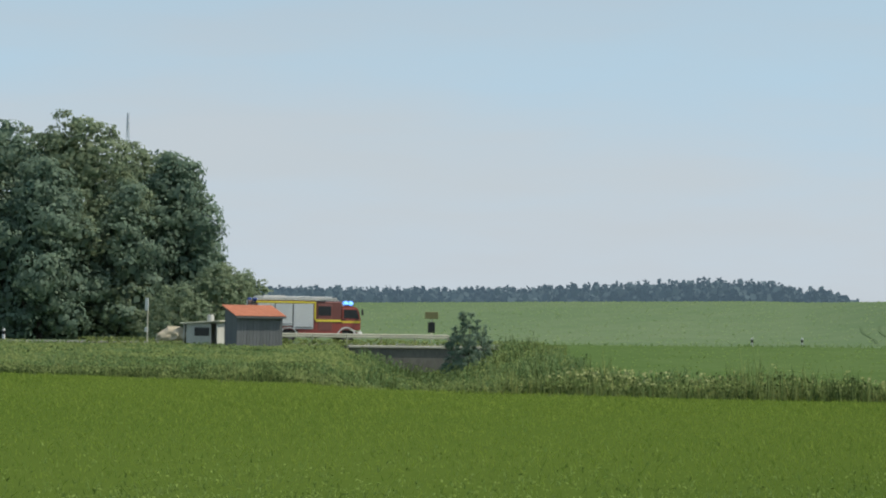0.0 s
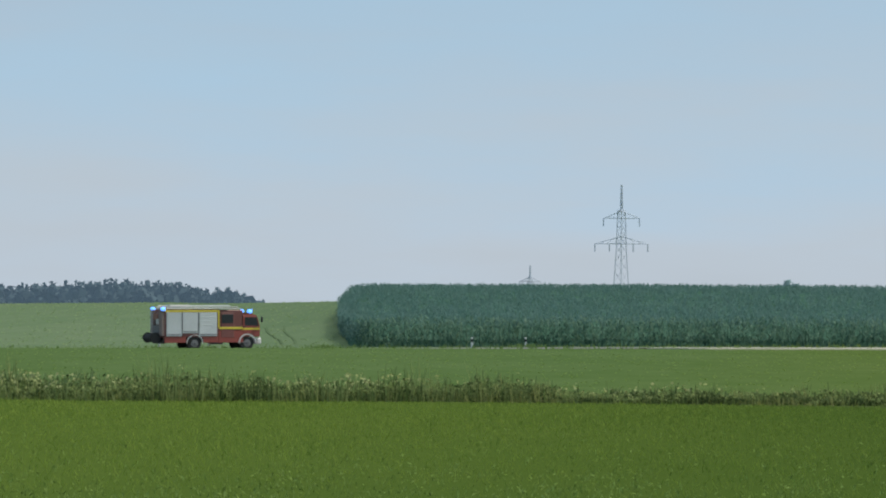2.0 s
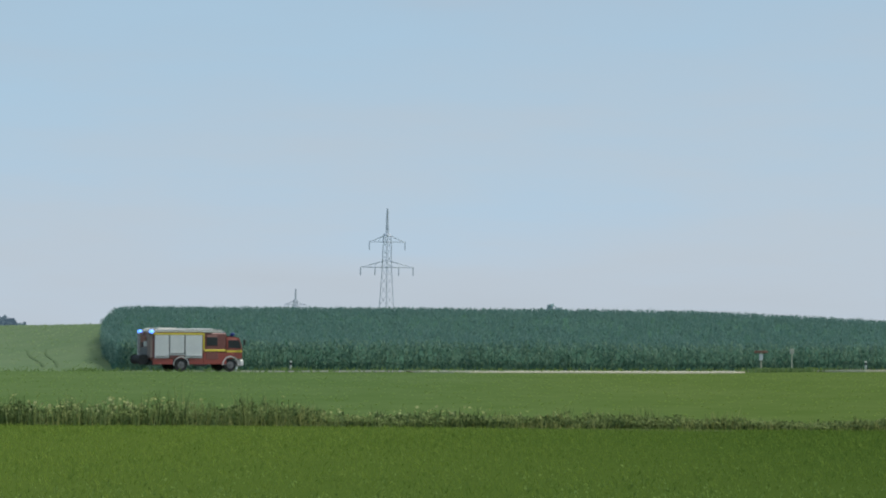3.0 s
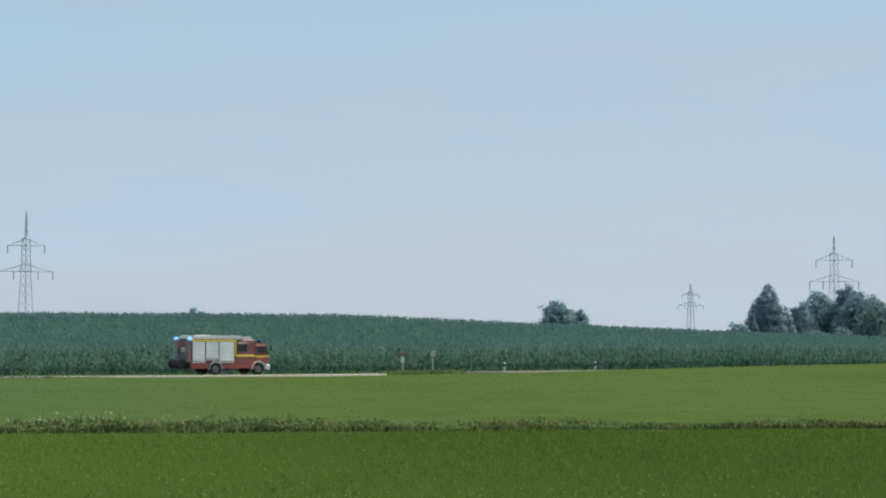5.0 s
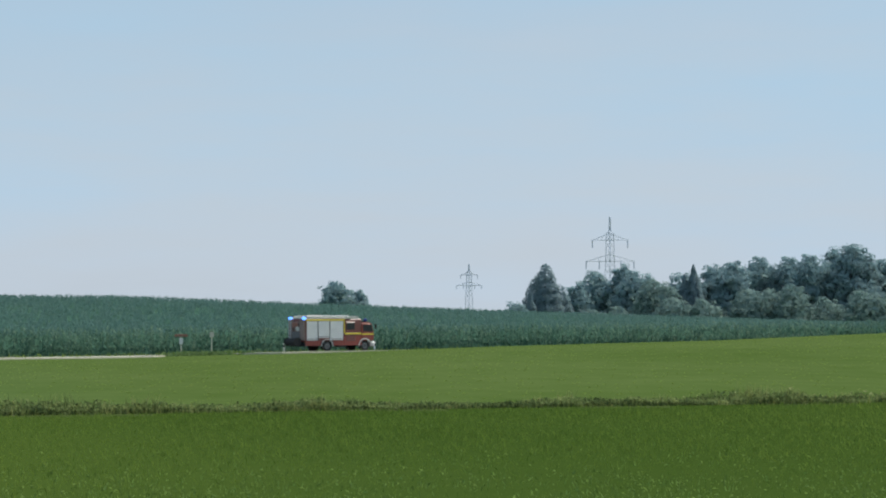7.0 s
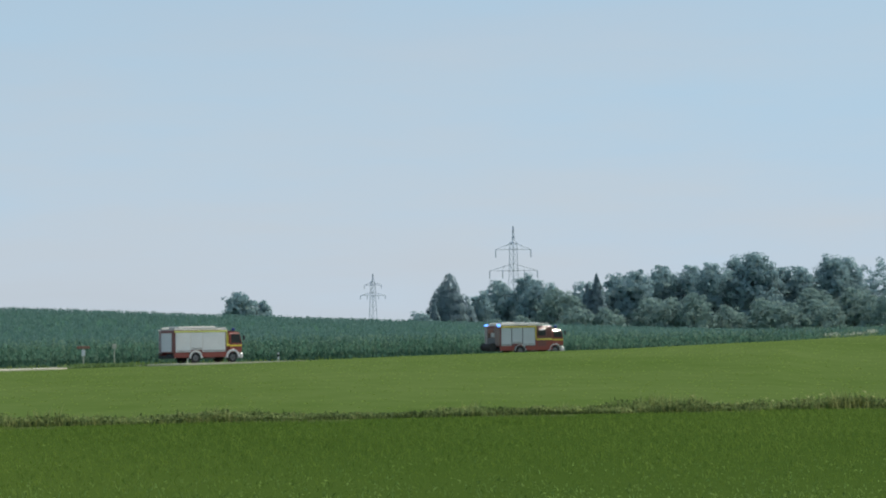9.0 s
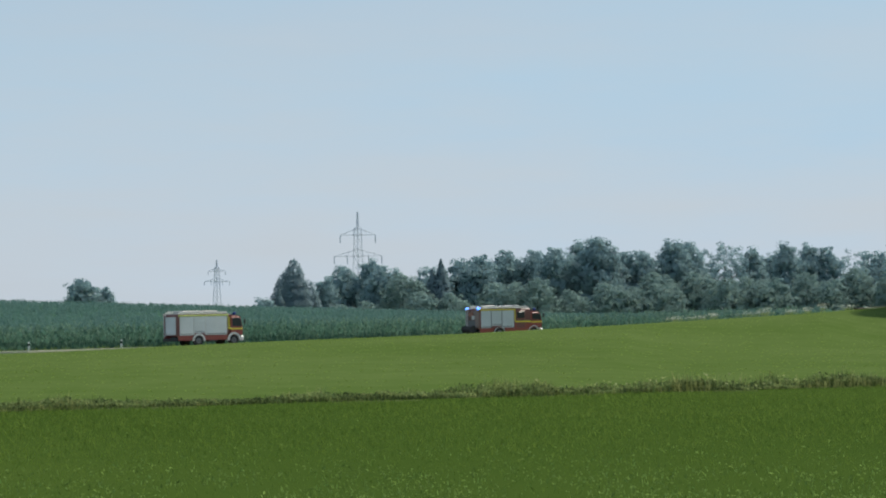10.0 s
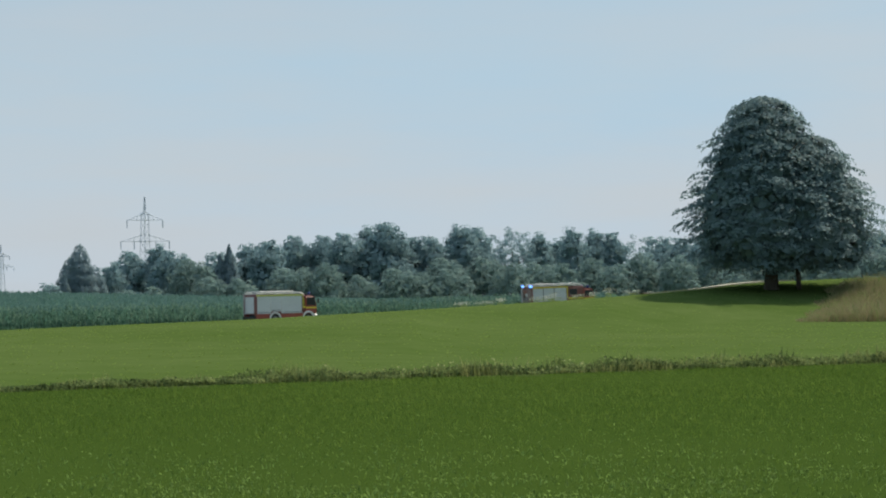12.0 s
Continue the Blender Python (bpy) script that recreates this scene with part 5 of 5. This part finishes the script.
def fire_engine(label, L, second=False):
    ob = tagged(empty("fire_engine"), label, "fire engine", "fire engines")
    W = 2.46
    hw = W / 2
    f, b = L / 2, -L / 2
    split = b + (0.77 if second else 0.565) * L     # the body ends, the cab begins
    roof = 2.82
    cab0 = f - 1.30
    ct = 2.62 if second else 2.46                  # the driver's roof
    rear_x, front_x = b + 0.31 * L, f - 0.95
    trim = M_WHITEP if second else M_SHUTTER
    band = M_LIME if second else M_YELLOW
    part("chassis", block(L - 0.5, 0.9, 0.28, -0.05, 0, 0.72, 0.03), M_BLACK, ob)
    part("fuel_tank", block(0.9, 0.5, 0.45, 0.35, -0.75, 0.62, 0.06), M_GREY, ob)
    part("equipment_body", block(split - b, W - 0.04, roof - 0.92, (b + split) / 2, 0, (roof + 0.92) / 2, 0.04), M_RED_D, ob)
    for s in (-1, 1):
        y = s * hw
        part("sill_panel", block(rear_x - 0.62 - b, 0.06, 0.42, (b + rear_x - 0.62) / 2, s * (hw - 0.05), 0.74, 0.02), M_RED, ob)
        part("sill_panel", block(split - rear_x - 0.62, 0.06, 0.42, (split + rear_x + 0.62) / 2, s * (hw - 0.05), 0.74, 0.02), M_RED, ob)
        cuts = (0.0, 0.30, 0.54, 1.0) if second else (0.0, 0.31, 0.63, 1.0)
        z0, z1 = 0.97, roof - 0.22
        span = (split - 0.12) - (b + 0.08)
        for i in range(3):
            x0, x1 = b + 0.08 + span * cuts[i] + 0.035, b + 0.08 + span * cuts[i + 1] - 0.035
            shutter(ob, x0, x1, z0 + (0.20 if i == 1 else 0.0), z1, y - s * 0.005, s)
        for c in (0, 1):
            px = b + 0.08 + span * cuts[c + 1]
            part("door_pillar", block(0.075, 0.045, z1 - z0, px, s * (hw + 0.004), (z0 + z1) / 2, 0.008), M_GREY if not second else trim, ob, "grey door pillar" if not second else "")
        part("roof_edge", block(split - b + (0.75 if not second else 0.1), 0.10, 0.05, (b + split) / 2 + (0.33 if not second else 0.0), s * (hw - 0.03), roof + 0.03, 0.01), M_WHITEP, ob, "pale roof edge")
        part("top_band", block(split - b + 0.02, 0.05, 0.12, (b + split) / 2, s * (hw + 0.002), roof - 0.13, 0.01), band, ob, "yellow reflective band")
        part("end_band", block(0.05 if second else 0.10, 0.05, 1.10, split - 0.04, s * (hw + 0.003), roof - 0.70, 0.01), band, ob, "yellow reflective band")
        if second:
            part("end_stripe", block(0.07, 0.05, 0.95, split + 0.10, s * (hw - 0.018), 2.0, 0.01), M_YELLOW, ob)
        part("low_band", block(cab0 - split - 0.02 if not second else 0.3, 0.05, 0.15, (split + cab0) / 2, s * (hw + 0.003), 1.52, 0.01), M_YELLOW, ob, "yellow reflective band")
        part("cab_band", block(1.20, 0.05, 0.14, f - 0.66, s * (hw - 0.012), 1.46, 0.01), M_YELLOW, ob, "yellow reflective band")
        arch(ob, rear_x, 0.57, s * (hw - 0.01), trim, 0.16 if second else 0.05)
        arch(ob, front_x, 0.60, s * (hw - 0.01), M_WHITEP, 0.18 if second else 0.08)
        if not second:
            part("crew_door", block(0.95, 0.05, 1.70, split + 0.62, s * (hw - 0.01), 1.72, 0.03), M_RED_D, ob)
            part("crew_window", block(0.86, 0.05, 0.62, split + 0.60, s * (hw + 0.006), 2.16, 0.03), M_GLASS, ob, "dark side window")
            part("lower_side", block(cab0 - split + 0.1, 0.06, 0.85, (split + cab0) / 2, s * (hw - 0.03), 0.95, 0.03), M_RED, ob)
        part("cab_door", block(0.86, 0.04, ct - 1.25, cab0 + 0.48, s * (hw - 0.012), (ct + 1.03) / 2, 0.03), M_RED, ob)
        part("door_handle", block(0.16, 0.04, 0.05, cab0 + 0.18, s * (hw + 0.015), 1.62, 0.01), M_BLACK, ob)
        part("cab_window", prism([(cab0 + 0.16, 1.70), (f - 0.12, 1.66), (f - 0.27, ct - 0.20), (cab0 + 0.16, ct - 0.20)], s * (hw - 0.03), s * (hw + 0.014), 0.0), M_GLASS, ob, "dark side window")
        part("step", block(0.45, 0.10, 0.08, cab0 + 0.05, s * (hw - 0.06), 0.52, 0.02), M_GREY, ob)
        part("mirror", block(0.10, 0.20, 0.40, f + 0.06, s * (hw + 0.16), 2.10, 0.03), M_BLACK, ob)
        part("headlamp", block(0.08, 0.36, 0.20, f + 0.03, s * (hw - 0.30), 0.80, 0.03), M_LAMP, ob)
        part("tail_lamp", block(0.05, 0.16, 0.42, b - 0.02, s * (hw - 0.14), 0.98, 0.02), M_SIGN_R, ob)
        part("rear_post", block(0.06, 0.26, roof - 1.0, b - 0.015, s * (hw - 0.16), (roof + 1.0) / 2, 0.02), M_RED_D, ob)
        if not second:
            part("rear_locker", block(0.22, 0.62, roof - 1.02, b - 0.10, s * (hw - 0.35), (roof + 0.98) / 2, 0.03), M_REAR, ob, "dull grey-red rear locker")
    if not second:
        part("crew_cab", block(cab0 - split + 0.1, W - 0.06, roof - 0.80, (split + cab0) / 2, 0, (roof + 0.70) / 2, 0.06), M_RED_D, ob)
    else:
        part("cab_gap", block(cab0 - split + 0.1, W - 0.3, roof - 1.0, (split + cab0) / 2, 0, (roof + 0.9) / 2, 0.04), M_RED_D, ob)
    part("driver_cab", prism([(cab0 - 0.02, 0.92), (f - 0.02, 0.92), (f, 1.58), (f - 0.20, ct - 0.12), (f - 0.40, ct), (cab0 - 0.02, ct + 0.05)], -hw + 0.02, hw - 0.02, 0.05), M_RED, ob)
    part("windscreen", prism([(f - 0.03, 1.62), (f + 0.025, 1.62), (f - 0.16, ct - 0.16), (f - 0.215, ct - 0.16)], -hw + 0.14, hw - 0.14, 0.0), M_GLASS, ob, "dark windscreen")
    part("bumper", block(0.34, W - 0.02, 0.42, f - 0.06, 0, 0.62, 0.08), M_WHITEP, ob, "white front bumper")
    part("grille", block(0.05, 1.3, 0.40, f + 0.0, 0, 1.18, 0.02), M_BLACK, ob)
    # back
    part("rear_shutter", block(0.05, 1.6, 1.55, b - 0.01, 0, 1.80, 0.01), M_SHUTTER if second else M_REAR, ob, "rear roller shutter")
    if not second:
        part("rear_window", block(0.04, 0.9, 0.42, b - 0.21, 0.1, 2.30, 0.02), M_SIGN_R, ob, "dull red rear panel")
        part("rear_pump_cover", block(0.05, 1.3, 0.55, b - 0.21, 0, 1.45, 0.02), M_GREY, ob, "dark grey pump cover")
        part("rear_chest", block(0.10, 0.5, 0.36, b - 0.21, -0.3, 1.98, 0.02), M_WHITEWASH, ob, "pale equipment chest")
    part("rear_bumper", block(0.20, W - 0.1, 0.25, b - 0.02, 0, 0.60, 0.03), M_BLACK, ob)
    rl = b - (0.09 if second else 0.26)
    bm = bmesh.new()
    for y in (0.75, 1.05):
        rod((rl, y, 0.85), (rl, y, 2.80), 0.025, None, 6, bm)
    for k in range(7):
        rod((rl, 0.75, 1.0 + k * 0.28), (rl, 1.05, 1.0 + k * 0.28), 0.018, None, 6, bm)
    part("rear_ladder", bm, M_SHUTTER, ob)
    # roof load
    deck1 = cab0 - 0.15
    part("roof_deck", block(deck1 - b - 0.05, W - 0.16, 0.07, (b + deck1) / 2, 0, roof + 0.02, 0.02), M_ROOF, ob)
    for y in (-1.08, 1.08):
        part("roof_rail", block(deck1 - b - 0.25, 0.05, 0.10, (b + deck1) / 2, y, roof + 0.13, 0.02), M_ROOF, ob)
    part("roof_box", block(3.6 if second else 1.5, 1.6 if second else 0.6, 0.24, b + (2.3 if second else 1.3), -0.3, roof + 0.18, 0.06), M_ROOF, ob)
    bm = bmesh.new()
    for y in (0.45, 0.85):
        rod((b + 0.2, y, roof + 0.24), (cab0 - 0.3, y, roof + 0.24), 0.03, None, 6, bm)
    for k in range(12):
        x = b + 0.3 + k * (cab0 - b - 0.7) / 12
        rod((x, 0.45, roof + 0.24), (x, 0.85, roof + 0.24), 0.018, None, 6, bm)
    part("roof_ladder", bm, M_SHUTTER, ob)
    part("light_bar", block(0.25, 1.3, 0.10, f - 0.66, 0, ct + 0.07, 0.03), M_BLACK, ob)
    if not second:
        # twin hose reels on the tail
        bm = bmesh.new()
        bmesh.ops.create_cone(bm, cap_ends=True, segments=24, radius1=0.30, radius2=0.30, depth=1.5, matrix=Matrix.Translation((b - 0.56, 0, 0.88)) @ Matrix.Rotation(radians(90), 4, "X"))
        part("hose_reel", bm, M_TYRE, ob, "black hose reel on the tail")
        for y in (-0.8, 0.8):
            bm = bmesh.new()
            bmesh.ops.create_cone(bm, cap_ends=True, segments=24, radius1=0.36, radius2=0.36, depth=0.05, matrix=Matrix.Translation((b - 0.56, y, 0.88)) @ Matrix.Rotation(radians(90), 4, "X"))
            part("reel_flange", bm, M_TYRE, ob)
        part("reel_bracket", block(0.8, 1.0, 0.12, b - 0.35, 0, 0.80, 0.02), M_BLACK, ob)
    wheels = [wheel(ob, x, s * (hw - 0.19), 0.48) for x in (rear_x, front_x) for s in (-1, 1)]
    lamps = [beacon(ob, f - 0.62, s * 0.80, ct + 0.03) for s in (-1, 1)] + ([] if second else [beacon(ob, b - 0.08, s * 1.10, roof - 0.17) for s in (-1, 1)])
    return ob, wheels, lamps


engine_a, wheels_a, lamps_a = fire_engine("red fire engine with grey shutters, yellow bands and blue lights", 6.9)
engine_b, wheels_b, lamps_b = fire_engine("red fire engine with pale shutters and white wheel arches", 6.7, True)
# which beacons flash towards the field at each half second: front and rear
FLASH_FRONT = "".join("1" if k in (0, 4, 5, 9, 12, 13, 15, 19) else "0" for k in range(25))
FLASH_REAR = "".join("1" if k in (2, 3, 4, 6, 8, 10, 14, 16, 18, 19, 20, 21, 24) else "0" for k in range(25))


def drive_a(t):
    u = t / 6 - 1
    return 0.631 * u**3 + 1.430 * u**2 + 85.039 * u + 17.802


def drive_b(t):
    return 90.198 * (t / 6 - 1) - 16.307


def beacon_turns(flashes):
    """Half turns and whole turns from one half second to the next, a row each tenth."""
    at, out = [180.0 if flashes[0] == "0" else 0.0], []
    for was, now in zip(flashes, flashes[1:]):
        at.append(at[-1] + (360.0 if was == now else 180.0))
    for k in range(121):
        out.append((k / 10, float(np.interp(k / 10, np.arange(len(at)) * 0.5, at))))
    return out


def motions():
    for lamps, flashes in ((lamps_a, (FLASH_FRONT, FLASH_REAR)), (lamps_b, ("0" * 25, "0" * 25))):
        for k, lamp in enumerate(lamps):
            p = lamp.matrix_basis.translation.copy()
            walk(lamp, [(t, pose(p.x, p.y, p.z, 0, 0, a - 25)) for t, a in beacon_turns(flashes[k // 2])])
    for ob, wheels, drive in ((engine_a, wheels_a, drive_a), (engine_b, wheels_b, drive_b)):
        rows = []
        for k in range(49):
            t = k * 0.25
            x = drive(t)
            dx = 1.5
            y = float(road_y(x))
            ya, yb = float(road_y(x - dx)), float(road_y(x + dx))
            za, zb = float(land(x - dx, ya)), float(land(x + dx, yb))
            ln = math.hypot(2 * dx, yb - ya)
            rows.append((t, pose(x, y, (za + zb) / 2 + 0.06, 0, -math.degrees(math.atan2(zb - za, ln)), math.degrees(math.atan2(yb - ya, 2 * dx)))))
        walk(ob, rows)
        ends = [np.array((drive(f / FPS), float(road_y(drive(f / FPS))))) for f in range(361)]
        turn, spin = 0.0, [0.0]
        for p, q in zip(ends, ends[1:]):
            turn += math.degrees(float(np.hypot(*(q - p))) / 0.48)
            spin.append(turn)
        for w in wheels:
            base = w.matrix_basis.translation.copy()
            walk(w, [(k / FPS, pose(base.x, base.y, base.z, 0, spin[k], 0)) for k in range(361)])


motions()
